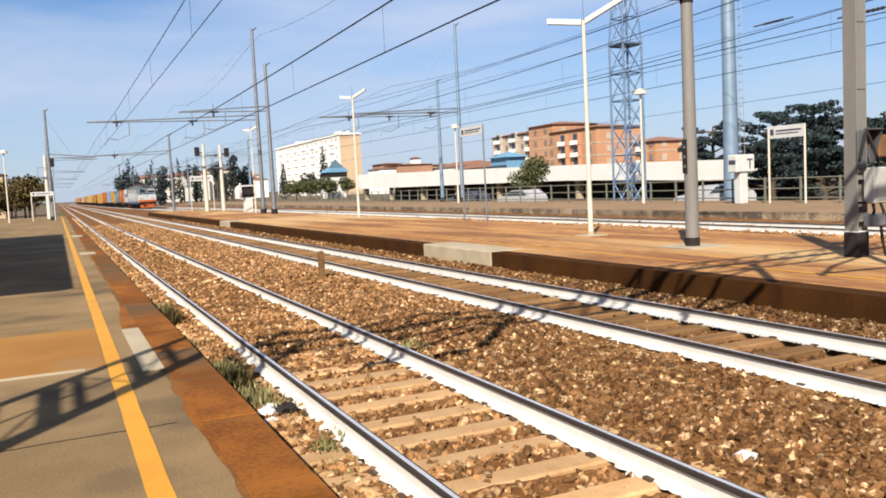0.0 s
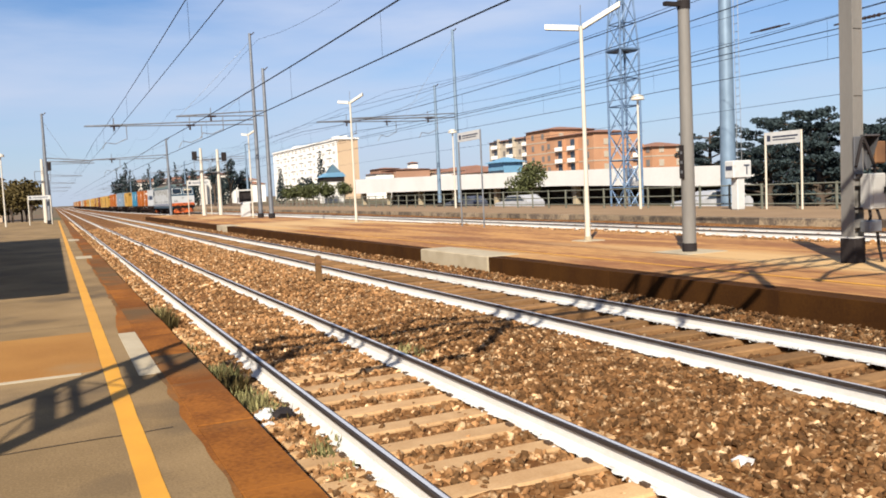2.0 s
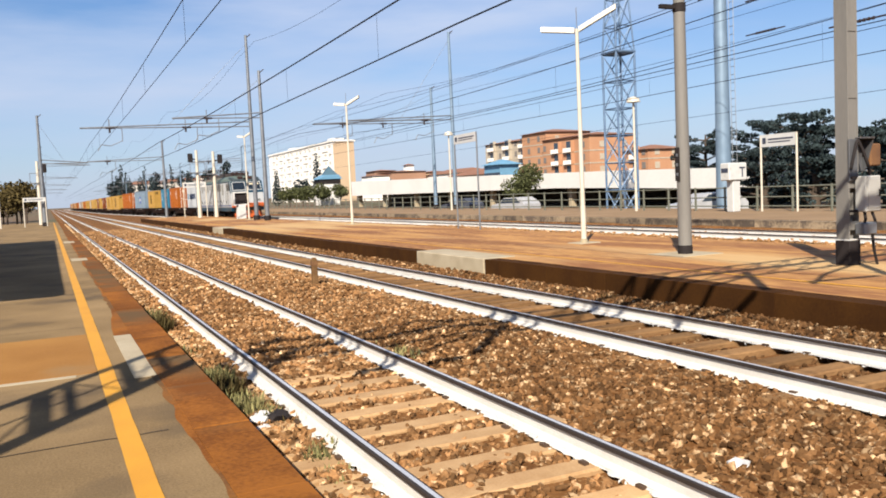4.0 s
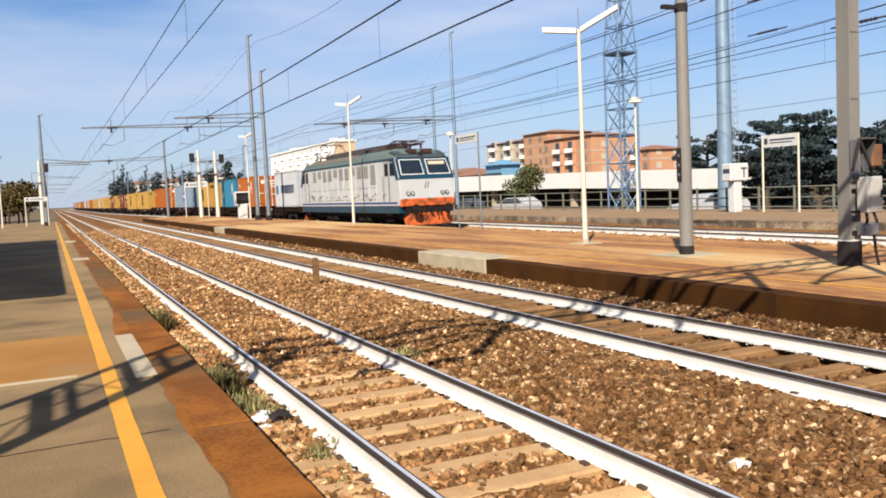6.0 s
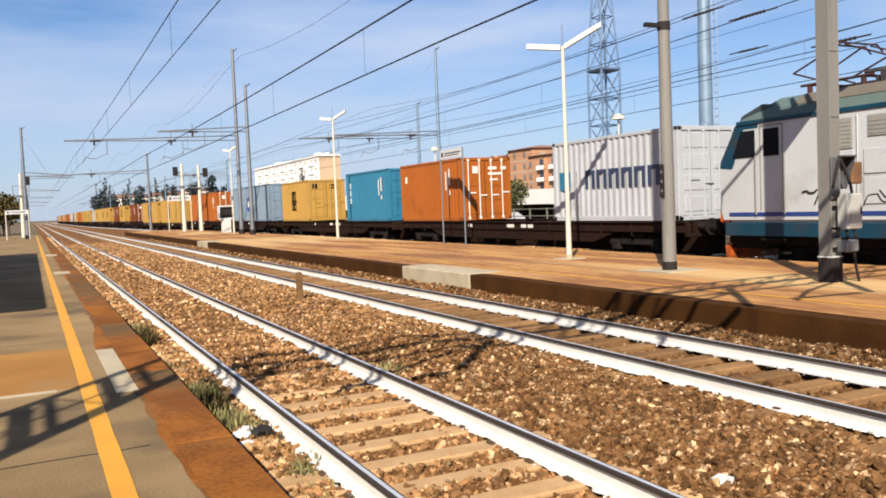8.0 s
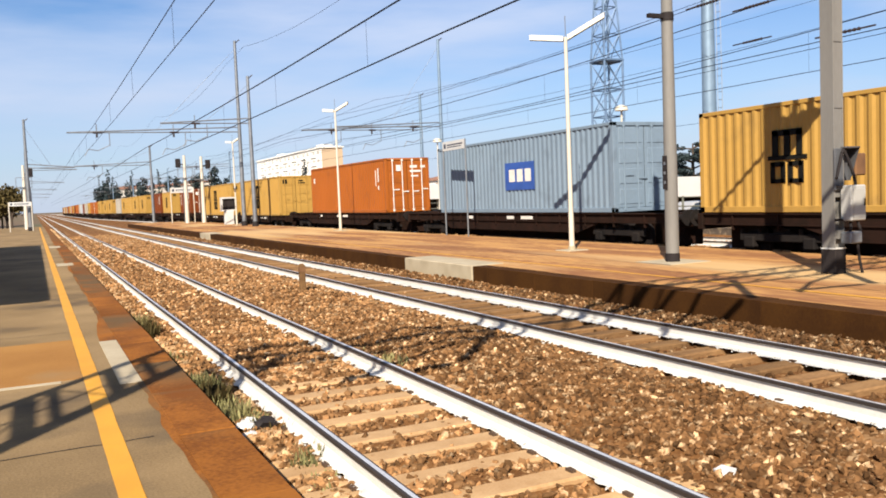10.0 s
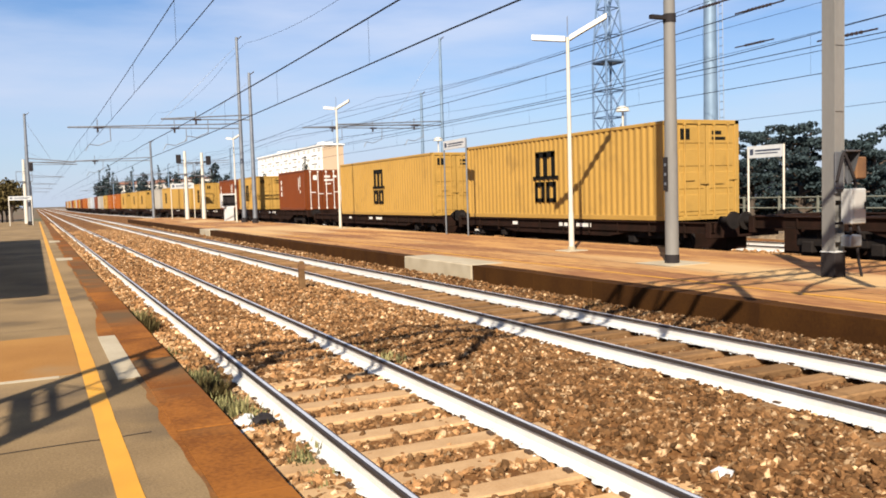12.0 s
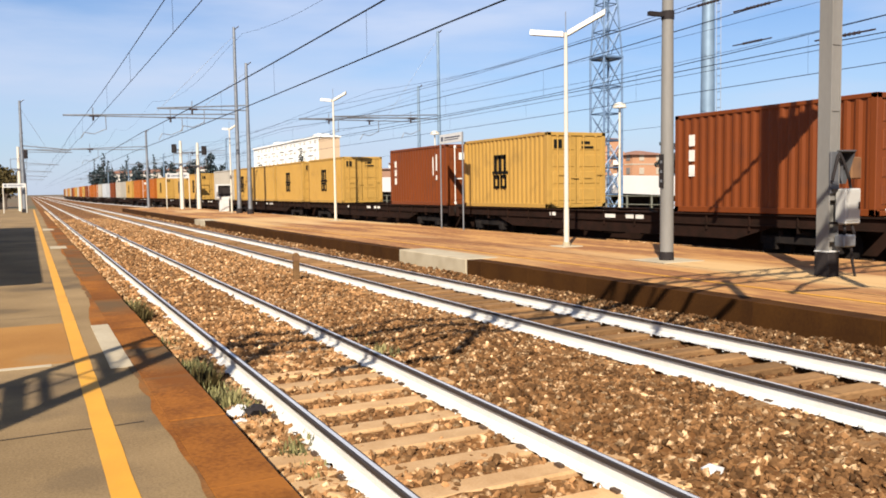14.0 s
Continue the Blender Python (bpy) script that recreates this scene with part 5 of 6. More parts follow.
def board_sign(x0, y0, x1, y1, top, board_h, label, board_mat="white_metal", r=0.045):
    """A name board on two posts."""
    a, b = Vector((x0, y0, 0)), Vector((x1, y1, 0))
    t = thing("platform_sign", (x0, y0, 0.3), label, "station sign", "platform signs")
    d = b - a
    for p in (Vector(), d):
        bm = bm_new()
        rod(bm, (p.x, p.y, 0), (p.x, p.y, top), r, n=10)
        part("post", bm, M["galv"] if board_mat == "galv" else M["lamp_white"], t)
    u = d.normalized()
    n = Vector((-u.y, u.x, 0)) * 0.03
    bm = bm_new()
    c = [p + q + Vector((0, 0, z)) for z in (top - board_h, top) for p, q in ((Vector(), n), (d, n), (d, -n), (Vector(), -n))]
    vs = [bm.verts.new(p) for p in c]
    for q in ((3, 2, 1, 0), (4, 5, 6, 7), (0, 1, 5, 4), (1, 2, 6, 5), (2, 3, 7, 6), (3, 0, 4, 7)):
        bm.faces.new([vs[i] for i in q])
    bd = part("board", bm, M["white_metal"], t)
    for u0, u1, z0, z1 in ((0.06, 0.16, 0.25, 0.75), (0.22, 0.92, 0.52, 0.66), (0.22, 0.85, 0.30, 0.40)):
        bm = bm_new()
        for s in (-1.12, 1.12):
            q = [d * u0 + n * s + Vector((0, 0, top - board_h + board_h * z0)), d * u1 + n * s + Vector((0, 0, top - board_h + board_h * z0)),
                 d * u1 + n * s + Vector((0, 0, top - board_h + board_h * z1)), d * u0 + n * s + Vector((0, 0, top - board_h + board_h * z1))]
            bm.faces.new([bm.verts.new(p) for p in q])
        part("lettering_bar", bm, M["sign_print"], bd, fix=False)


def validator_post(x, y):
    t = thing("ticket_post", (x, y, 0.3), "white pillar with an enamelled box and a dark T mark", "ticket machine")
    bm = bm_new()
    box(bm, -0.22, 0.22, -0.2, 0.2, 0, 1.45, 0.03)
    part("pillar", bm, M["white_metal"], t)
    bm = bm_new()
    box(bm, -0.50, 0.55, -0.28, 0.28, 1.4, 2.18, 0.04)
    cab = part("cabinet", bm, M["white_metal"], t)
    bm = bm_new()
    u = Vector((0.7, -0.7))
    box(bm, 0.10, 0.42, -0.292, -0.278, 1.92, 1.99)
    box(bm, 0.23, 0.29, -0.292, -0.278, 1.55, 1.92)
    box(bm, -0.506, -0.498, -0.2, 0.2, 1.75, 1.95)
    part("letter_bars", bm, M["sign_print"], cab)


def fence():
    t = thing("fence", (28.4, 0, 0.3), "dull grey-green tube fence along the far platform", "fence")
    for i in range(58):
        y = 8.0 + i * 1.95
        bm = bm_new()
        box(bm, -0.04, 0.04, y - 0.04, y + 0.04, 0, 1.12, 0.006)
        part("post", bm, M["fence"], t)
    for z in (0.22, 0.62, 1.06):
        bm = bm_new()
        rod(bm, (0, 7.0, z), (0, 120, z), 0.032, n=6)
        part("rail", bm, M["fence"], t)


def lattice_tower(x, y, w, h):
    t = thing("lattice_tower", (x, y, -0.4), "tall blue-grey steel lattice tower", "lattice tower")
    for sx in (-1, 1):
        for sy in (-1, 1):
            bm = bm_new()
            rod(bm, (sx * w, sy * w, 0), (sx * w, sy * w, 10.6), 0.075, n=6)
            rod(bm, (sx * w, sy * w, 10.6), (sx * w * 0.42, sy * w * 0.42, h), 0.06, n=6)
            part("leg", bm, M["steel_blue"], t)
    z = 0.0
    def half(zz):
        return w if zz < 10.6 else w + (0.42 * w - w) * (zz - 10.6) / (h - 10.6)
    while z < h - 1.2:
        k = 1.75
        a, b = half(z), half(min(z + k, h))
        cs = [((-a, -a), (a, -a)), ((a, -a), (a, a)), ((a, a), (-a, a)), ((-a, a), (-a, -a))]
        for (p, q) in cs:
            for e0, e1 in (((*p, z), (q[0] * b / a, q[1] * b / a, z + k)), ((*q, z), (p[0] * b / a, p[1] * b / a, z + k)), ((*p, z), (*q, z))):
                bm = bm_new()
                rod(bm, e0, e1, 0.04, n=4)
                part("brace", bm, M["steel_blue"], t)
        z += k
    bm = bm_new()
    box(bm, -w * 1.1, w * 1.1, -w * 1.1, w * 1.1, 10.55, 10.65)
    for s in (-1, 1):
        rod(bm, (s * w * 0.3, 0, 0), (s * w * 0.3, 0, h), 0.04, n=5)
    for k in range(int(h / 0.5)):
        rod(bm, (-w * 0.3, 0, 0.5 * k), (w * 0.3, 0, 0.5 * k), 0.02, n=4)
    part("ladder", bm, M["steel_blue"], t)


def tube_tower(x, y, r, h):
    t = thing("steel_pylon", (x, y, -0.4), "thick pale blue-grey tubular pylon with a ladder", "pylon")
    bm = bm_new()
    rod(bm, (0, 0, 0), (0, 0, h), r, r * 0.62, 20)
    part("shaft", bm, M["mast_pale"], t)
    bm = bm_new()
    for s in (-0.15, 0.15):
        rod(bm, (r * 0.9 + 0.12, s - 0.3, 1.0), (r * 0.62 + 0.1, s - 0.3, h), 0.02, n=4)
    for k in range(int(h / 0.4) - 3):
        u = k * 0.4 / h
        rod(bm, (r * 0.9 + 0.12 - u * 0.3 * r, -0.45, 1 + k * 0.4), (r * 0.9 + 0.12 - u * 0.3 * r, -0.15, 1 + k * 0.4), 0.015, n=4)
    part("ladder", bm, M["galv"], t)


def marker_stub():
    t = thing("marker_post", (5.43, 18.6, -0.2), "short weathered concrete marker post in the ballast", "marker post")
    bm = bm_new()
    prism(bm, [(-0.068, 0.0), (0.068, 0.0), (0.064, 0.62), (0.04, 0.68), (-0.04, 0.68), (-0.064, 0.62)], "y", -0.06, 0.06)
    bmesh.ops.bevel(bm, geom=list(bm.edges), offset=0.01, segments=1, affect="EDGES")
    part("post", bm, M["sleeper_old"], t)
    bm = bm_new()
    box(bm, -0.071, 0.071, -0.066, 0.066, 0.50, 0.60)
    part("band", bm, M["rust"], t, "rust-coloured band")


def gantry():
    """A lattice portal that stands out of view beside the camera; its shadow falls across the platform and tracks."""
    x0, y0, h = -3.84, 2.9, 8.0
    t = thing("signal_gantry", (x0, y0, 0.3), "grey lattice portal spanning the near tracks", "gantry")
    def low(z):
        return -1.49 + 0.125 * z
    up = 0.46
    bm = bm_new()
    rod(bm, (0, low(0), 0), (0, low(h), h), 0.095, 0.085, n=8)
    rod(bm, (0, up, 0), (0, up, h), 0.065, 0.06, n=8)
    # rungs between the chords: (height, half thickness)
    rungs = ((0.1, 0.05), (0.8, 0.04), (1.5, 0.04), (2.2, 0.04), (2.9, 0.04), (3.55, 0.04), (4.12, 0.03), (4.88, 0.055), (5.53, 0.085), (5.99, 0.06), (6.7, 0.04), (7.4, 0.04))
    for k, (z, r) in enumerate(rungs):
        box(bm, -0.008, 0.008, low(z) - 0.1, up, z - r, z + r)
        if k:
            below = rungs[k - 1][0]
            a, b = (low(below), up) if k % 2 else (up, low(below))
            rod(bm, (0, a, below), (0, b, z), 0.013, n=5)
    rod(bm, (0, -0.25, 0), (0, -0.175, h), 0.02, n=5)
    part("leg", bm, M["galv"], t)
    bm = bm_new()
    box(bm, -0.012, 0.012, -0.92, 0.52, 4.49, 4.70, 0.004)
    part("plate", bm, M["galv"], t, "flat steel plate across the leg")
    bm = bm_new()
    ln = 15.5
    for zz in (h - 0.7, h):
        for s in (-0.3, 0.3):
            rod(bm, (-0.5, s, zz), (ln, s, zz), 0.05, n=5)
    k = 0.0
    while k < ln - 0.7:
        for s in (-0.3, 0.3):
            rod(bm, (k, s, h - 0.7), (k + 0.7, s, h), 0.028, n=4)
        rod(bm, (k, -0.3, h), (k + 0.7, 0.3, h), 0.022, n=4)
        k += 0.7
    part("boom", bm, M["galv"], t)
    for x in (3.6, 8.3, 10.8):
        bm = bm_new()
        rod(bm, (x, 0, h - 2.4), (x, 0, h - 0.6), 0.08, n=6)
        path_rod(bm, [(x, 0, h - 1.0), (x - 1.0, 0.1, h - 1.8), (x - 1.5, 0.1, h - 2.5)], 0.045)
        rod(bm, (x - 0.2, 0, h - 2.4), (x - 1.6, 0, h - 2.2), 0.055, n=6)
        part("drop_tube", bm, M["galv"], t)
    bm = bm_new()
    rod(bm, (ln, 0, -0.3), (ln, 0, h + 0.4), 0.2, n=12)
    part("far_leg", bm, M["galv"], t)


def canopy():
    """The station building and its canopy, out of view on the near platform; they shade it."""
    t = thing("station_building", (-8.5, 26.5, 0.3), "plain cream station building with a flat canopy", "building")
    bm = bm_new()
    box(bm, -5.0, 0.0, -14.5, 14.5, 0, 6.0)
    part("wall", bm, M["plaster"], t)
    bm = bm_new()
    box(bm, -5.3, 5.0, -14.3, 14.3, 4.35, 4.6)
    part("canopy_roof", bm, M["pale_slab"], t)
    for y in (-12, -4, 4, 12):
        bm = bm_new()
        rod(bm, (4.4, y, 0), (4.4, y, 4.4), 0.1, n=10)
        part("canopy_post", bm, M["galv"], t)


def litter_and_weeds():
    rng = random.Random(12)
    def tuft(x, y, z, n, h, spread, mat, label, name="weed_tuft"):
        vs, fs = [], []
        for _ in range(n):
            a, r = rng.uniform(0, 6.28), spread * math.sqrt(rng.random())
            bx, by = r * math.cos(a), r * math.sin(a) * 1.8
            hh, lean = h * rng.uniform(0.4, 1.0), rng.uniform(0.1, 0.6) * h
            a2, wdt = rng.uniform(0, 6.28), rng.uniform(0.006, 0.014)
            dx, dy = math.cos(a2), math.sin(a2)
            i = len(vs)
            vs += [(bx - dy * wdt, by + dx * wdt, 0), (bx + dy * wdt, by - dx * wdt, 0), (bx + dx * lean * 0.5 + dy * wdt, by + dy * lean * 0.5 - dx * wdt, hh * 0.65),
                   (bx + dx * lean * 0.5 - dy * wdt, by + dy * lean * 0.5 + dx * wdt, hh * 0.65), (bx + dx * lean, by + dy * lean, hh)]
            fs += [(i, i + 1, i + 2, i + 3), (i + 3, i + 2, i + 4)]
        ob = raw(name, vs, fs, mat)
        ob.matrix_basis = pose(x, y, z)
        tagged(ob, label, "weeds", "weed tufts beside the platform", "stuff")
    for x, y, n, h, s in ((1.60, 9.7, 260, 0.26, 0.20), (1.55, 9.0, 340, 0.28, 0.2), (1.62, 8.3, 220, 0.22, 0.18), (1.72, 7.9, 90, 0.18, 0.16), (1.8, 7.6, 40, 0.16, 0.2), (1.5, 14.4, 320, 0.36, 0.22), (1.5, 15.6, 200, 0.30, 0.22),
                          (1.85, 5.9, 40, 0.12, 0.2), (4.0, 9.8, 110, 0.16, 0.2), (8.5, 11.6, 110, 0.26, 0.10), (1.62, 11.8, 50, 0.18, 0.2), (4.1, 10.6, 60, 0.13, 0.2), (1.9, 6.6, 60, 0.16, 0.1), (1.80, 6.4, 130, 0.14, 0.10)):
        tuft(x, y, -0.24, n, h, s, M["weed"] if rng.random() < 0.75 else M["dry_leaf"], "dusty green weeds growing beside the rails")
    # crumpled paper and plastic beside the rail
    for x, y, s, mt, words in ((1.66, 7.75, 0.11, "litter", "crumpled white plastic litter on the ballast"), (1.80, 7.68, 0.12, "pole_dark", "crumpled black plastic bag on the ballast"), (1.62, 7.45, 0.06, "litter", "crumpled white plastic litter on the ballast"), (4.35, 4.44, 0.08, "litter", "crumpled white plastic litter on the ballast")):
        bm = bm_new()
        bmesh.ops.create_icosphere(bm, subdivisions=2, radius=s)
        for v in bm.verts:
            v.co *= 0.7 + 0.6 * rng.random()
            v.co.z *= 0.6
        ob = part("litter", bm, M[mt])
        ob.matrix_basis = pose(x, y, -0.2 + s * 0.3)
        tagged(ob, words, "litter", "litter on the ballast")


def furniture():
    platform_lamp(12.88, 18.54, 5.65)
    platform_lamp(14.4, 41.75, 6.3, 0.72)
    disc_lamp(27.95, 35.36, 5.9)
    disc_lamp(28.0, 57.7, 5.95)
    platform_lamp(13.8, 64.0, 6.35, 0.6)
    disc_lamp(-3.87, 82.1, 6.3)
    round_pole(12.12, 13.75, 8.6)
    boxed_pole(12.22, 9.85, 8.8)
    masts = "slim galvanised catenary mast with a long side boom"
    lattice_mast("catenary_mast", 14.0, 62.3, 13.6, masts, 2.3, 7.25, arms=(4.2, 9.3))
    lattice_mast("catenary_mast", 14.1, 59.3, 10.6, masts, 8.0, 7.6, arms=(10.3,))
    lattice_mast("catenary_mast", 30.0, 64.9, 10.3, "pale catenary mast behind the far platform", 19.5, 7.6, arms=(22.0, 25.5))
    lattice_mast("catenary_mast", 30.0, 61.0, 14.2, "tall pale catenary mast behind the far platform", 21.0, 7.5, arms=(27.5,))
    lattice_mast("catenary_mast", -0.37, 83.2, 9.9, "slim dark catenary mast beside the near platform", 3.6, 5.9)
    for y, hh in ((112, 9.5), (160, 9.5), (210, 9.5), (262, 9.5), (320, 9.5)):
        lattice_mast("catenary_mast", -0.6, y, hh, "slim catenary mast beside the line far off", 5.0, 7.0, z0=-0.3)
        lattice_mast("catenary_mast", track_x(y) + 8.5, y + 4, hh, "slim catenary mast beside the line far off", track_x(y) + 2, 7.2, z0=-0.3, arms=(track_x(y) + 4,))
    lattice_mast("catenary_mast", 11.7, 96.0, 9.0, "slim catenary mast at the platform end", 4.0, 6.6, z0=-0.3, arms=(6.0,))
    signal(13.2, 83.0, 6.5, "white signal post with a black head and cage", -1)
    signal(14.6, 82.0, 6.3, "white signal post with a black head beside the other", 1)
    board_sign(12.2, 86.0, 14.4, 86.0, 3.5, 0.5, "white board on posts at the platform end")
    signal(-0.75, 92.0, 6.3, "grey signal post by the near platform", 1)
    board_sign(-2.0, 82.5, -0.2, 82.5, 2.6, 0.35, "white board across posts by the near platform")
    board_sign(15.0, 30.4, 14.9, 28.3, 3.75, 0.36, "platform sign on two thin grey posts", "galv", r=0.032)
    board_sign(28.15, 27.0, 28.17, 25.1, 3.3, 0.52, "white station name board on two posts")
    validator_post(27.6, 28.1)
    # squat white cabinet with an open frame on the island platform
    t = thing("equipment_cabinet", (14.1, 68.2, 0.3), "white cabinet with a square framed hatch", "equipment cabinet")
    bm = bm_new()
    box(bm, -0.35, 0.35, -0.3, 0.3, 0, 1.1, 0.03)
    part("pedestal", bm, M["white_metal"], t)
    bm = bm_new()
    for a, b, c, d in ((-0.62, 0.62, 1.1, 1.22), (-0.62, 0.62, 2.1, 2.22), (-0.62, -0.5, 1.22, 2.1), (0.5, 0.62, 1.22, 2.1)):
        box(bm, a, b, -0.25, 0.25, c, d)
    part("hatch_frame", bm, M["white_metal"], t)
    bm = bm_new()
    box(bm, -0.5, 0.5, -0.1, 0.1, 1.22, 2.1)
    part("hatch", bm, M["pole_dark"], t)
    fence()
    lattice_tower(34.0, 44.4, 0.72, 17.5)
    tube_tower(31.2, 32.4, 0.41, 17.0)
    marker_stub()
    gantry()
    canopy()
    litter_and_weeds()


# ---- beyond the station ----
def foliage(name, clumps, leaf, per, mat, parent, seed, flat=1.0):
    """Many small leaf blades round clump centres (x, y, z, r): one mesh with gaps and an uneven outline."""
    rng = np.random.default_rng(seed)
    vs, fs, i = [], [], 0
    for x, y, z, r in clumps:
        n = int(per * r * r)
        p = rng.normal(0, 1, (n, 3))
        p /= np.linalg.norm(p, axis=1)[:, None]
        p *= (r * rng.uniform(0.45, 1.08, n) ** 0.6)[:, None]
        p[:, 2] *= flat
        a = rng.normal(0, 1, (n, 3))
        a /= np.linalg.norm(a, axis=1)[:, None]
        b = np.cross(a, rng.normal(0, 1, (n, 3)))
        b /= np.linalg.norm(b, axis=1)[:, None]
        s = leaf * rng.uniform(0.6, 1.4, n)[:, None]
        c = p + (x, y, z)
        vs.append(np.stack([c - a * s, c + b * s * 0.55, c + a * s, c - b * s * 0.55], 1).reshape(-1, 3))
        fs.append(np.arange(4 * n).reshape(-1, 4) + i)
        i += 4 * n
    return raw(name, np.concatenate(vs).tolist(), np.concatenate(fs).tolist(), mat, parent)


def tree(x, y, h, crown, label, mat="leaf", leaf=0.16, per=90, kind="round", seed=0, z0=-0.4, name="tree"):
    t = thing(name, (x, y, z0), label, "tree", "trees round the station")
    rng = random.Random(seed)
    bm = bm_new()
    clumps = []
    if kind == "cedar":
        rod(bm, (0, 0, 0), (0.1, 0, h * 0.95), 0.32, 0.06, 8)
        for k in range(9):
            z = h * (0.18 + 0.095 * k)
            reach = crown * (1.0 - 0.06 * k) * rng.uniform(0.65, 1.15)
            for j in range(4):
                a = rng.uniform(0, 6.28)
                e = (reach * math.cos(a), reach * math.sin(a), z + rng.uniform(-0.3, 0.5))
                rod(bm, (0, 0, z - 0.5), e, 0.09, 0.03, 5)
                for q in (0.45, 0.75, 1.0):
                    clumps.append((e[0] * q, e[1] * q, z - 0.4 * (1 - q) + rng.uniform(-0.15, 0.25) + q * (e[2] - z), rng.uniform(0.5, 0.95) * crown * 0.22))
    elif kind == "cypress":
        rod(bm, (0, 0, 0), (0, 0, h * 0.9), 0.2, 0.04, 7)
        for k in range(16):
            u = k / 15
            clumps.append((rng.uniform(-0.2, 0.2), rng.uniform(-0.2, 0.2), h * (0.1 + 0.85 * u), crown * (1.05 - 0.8 * u) * (0.6 if k == 0 else 1)))
    else:
        rod(bm, (0, 0, 0), (0.1, 0.1, h * 0.5), 0.05 * h * 0.5, 0.02 * h * 0.5, 8)
        for j in range(9):
            a, el = rng.uniform(0, 6.28), rng.uniform(0.2, 1.2)
            e = (crown * 0.7 * math.cos(a) * math.cos(el), crown * 0.7 * math.sin(a) * math.cos(el), h * 0.42 + h * 0.48 * math.sin(el))
            rod(bm, (0, 0, h * rng.uniform(0.2, 0.45)), e, 0.012 * h, 0.006 * h, 5)
            clumps.append((*e, crown * rng.uniform(0.35, 0.55)))
            clumps.append((e[0] * 0.5 + rng.uniform(-0.4, 0.4), e[1] * 0.5, e[2] * 0.8, crown * rng.uniform(0.3, 0.5)))
    part("trunk", bm, M["bark"], t)
    foliage("crown", clumps, leaf, per, M[mat], t, seed + 50, 0.34 if kind == "cedar" else 0.9)
    return t


def window_rows(parent, face, us, zs, w, h, depth, mat="glass"):
    """Windows with a sill each; face(u, z, out) gives the place on the wall."""
    for u in us:
        for z in zs:
            bm = bm_new()
            c = [face(u + a * w / 2, z + b * h / 2, o) for o in (-0.02, depth) for a, b in ((-1, -1), (1, -1), (1, 1), (-1, 1))]
            vs = [bm.verts.new(p) for p in c]
            for q in ((0, 1, 2, 3), (7, 6, 5, 4), (0, 4, 5, 1), (1, 5, 6, 2), (2, 6, 7, 3), (3, 7, 4, 0)):
                bm.faces.new([vs[i] for i in q])
            part("window", bm, M[mat], parent)


def hip_roof(parent, x0, x1, y0, y1, z, h, over, mat):
    bm = bm_new()
    a = [bm.verts.new(p) for p in ((x0 - over, y0 - over, z), (x1 + over, y0 - over, z), (x1 + over, y1 + over, z), (x0 - over, y1 + over, z))]
    m = min(x1 - x0, y1 - y0) / 2
    if x1 - x0 < y1 - y0:
        r = [((x0 + x1) / 2, y0 + m, z + h), ((x0 + x1) / 2, y1 - m, z + h)]
        r = [bm.verts.new(p) for p in r]
        for q in ((a[0], a[1], r[0]), (a[1], a[2], r[1], r[0]), (a[2], a[3], r[1]), (a[3], a[0], r[0], r[1])):
            bm.faces.new(q)
    else:
        r = [((x0 + m), (y0 + y1) / 2, z + h), ((x1 - m), (y0 + y1) / 2, z + h)]
        r = [bm.verts.new(p) for p in r]
        for q in ((a[0], a[1], r[1], r[0]), (a[1], a[2], r[1]), (a[2], a[3], r[0], r[1]), (a[3], a[0], r[0])):
            bm.faces.new(q)
    bm.faces.new(a[::-1])
    return part("roof", bm, mat, parent)


def white_block():
    t = thing("apartment_block", (90, 277, -0.4), "long cream apartment block with faint balcony rows", "apartment building", "buildings beyond the station")
    bm = bm_new()
    box(bm, 0, 7.6, 0, 92, 0, 20.6)
    for f in bm.faces:
        if all(abs(v.co.y) < 1e-6 for v in f.verts):
            f.material_index = 1
    part("wall", bm, [M["plaster"], M["plaster_tan"]], t)
    bm = bm_new()
    box(bm, -0.4, 8.0, -0.4, 92.4, 20.6, 21.1)
    box(bm, 2, 6, 6, 12, 21.1, 22.2)
    box(bm, 2, 6, 60, 66, 21.1, 22.2)
    part("roof", bm, M["plaster"], t)
    for z in (4.0, 6.9, 9.8, 12.7, 15.6, 18.5):
        for k in range(7):
            bm = bm_new()
            box(bm, -0.35, 0.0, 6 + k * 12.4, 12.5 + k * 12.4, z - 0.9, z + 0.1)
            part("balcony", bm, M["plaster"], t)
        window_rows(t, lambda u, zz, o: (-o, u, zz), [4.0 + 12.4 * k for k in range(7)] + [9 + 12.4 * k for k in range(7)], [z + 0.7], 2.4, 1.1, 0.05, "faint_window")


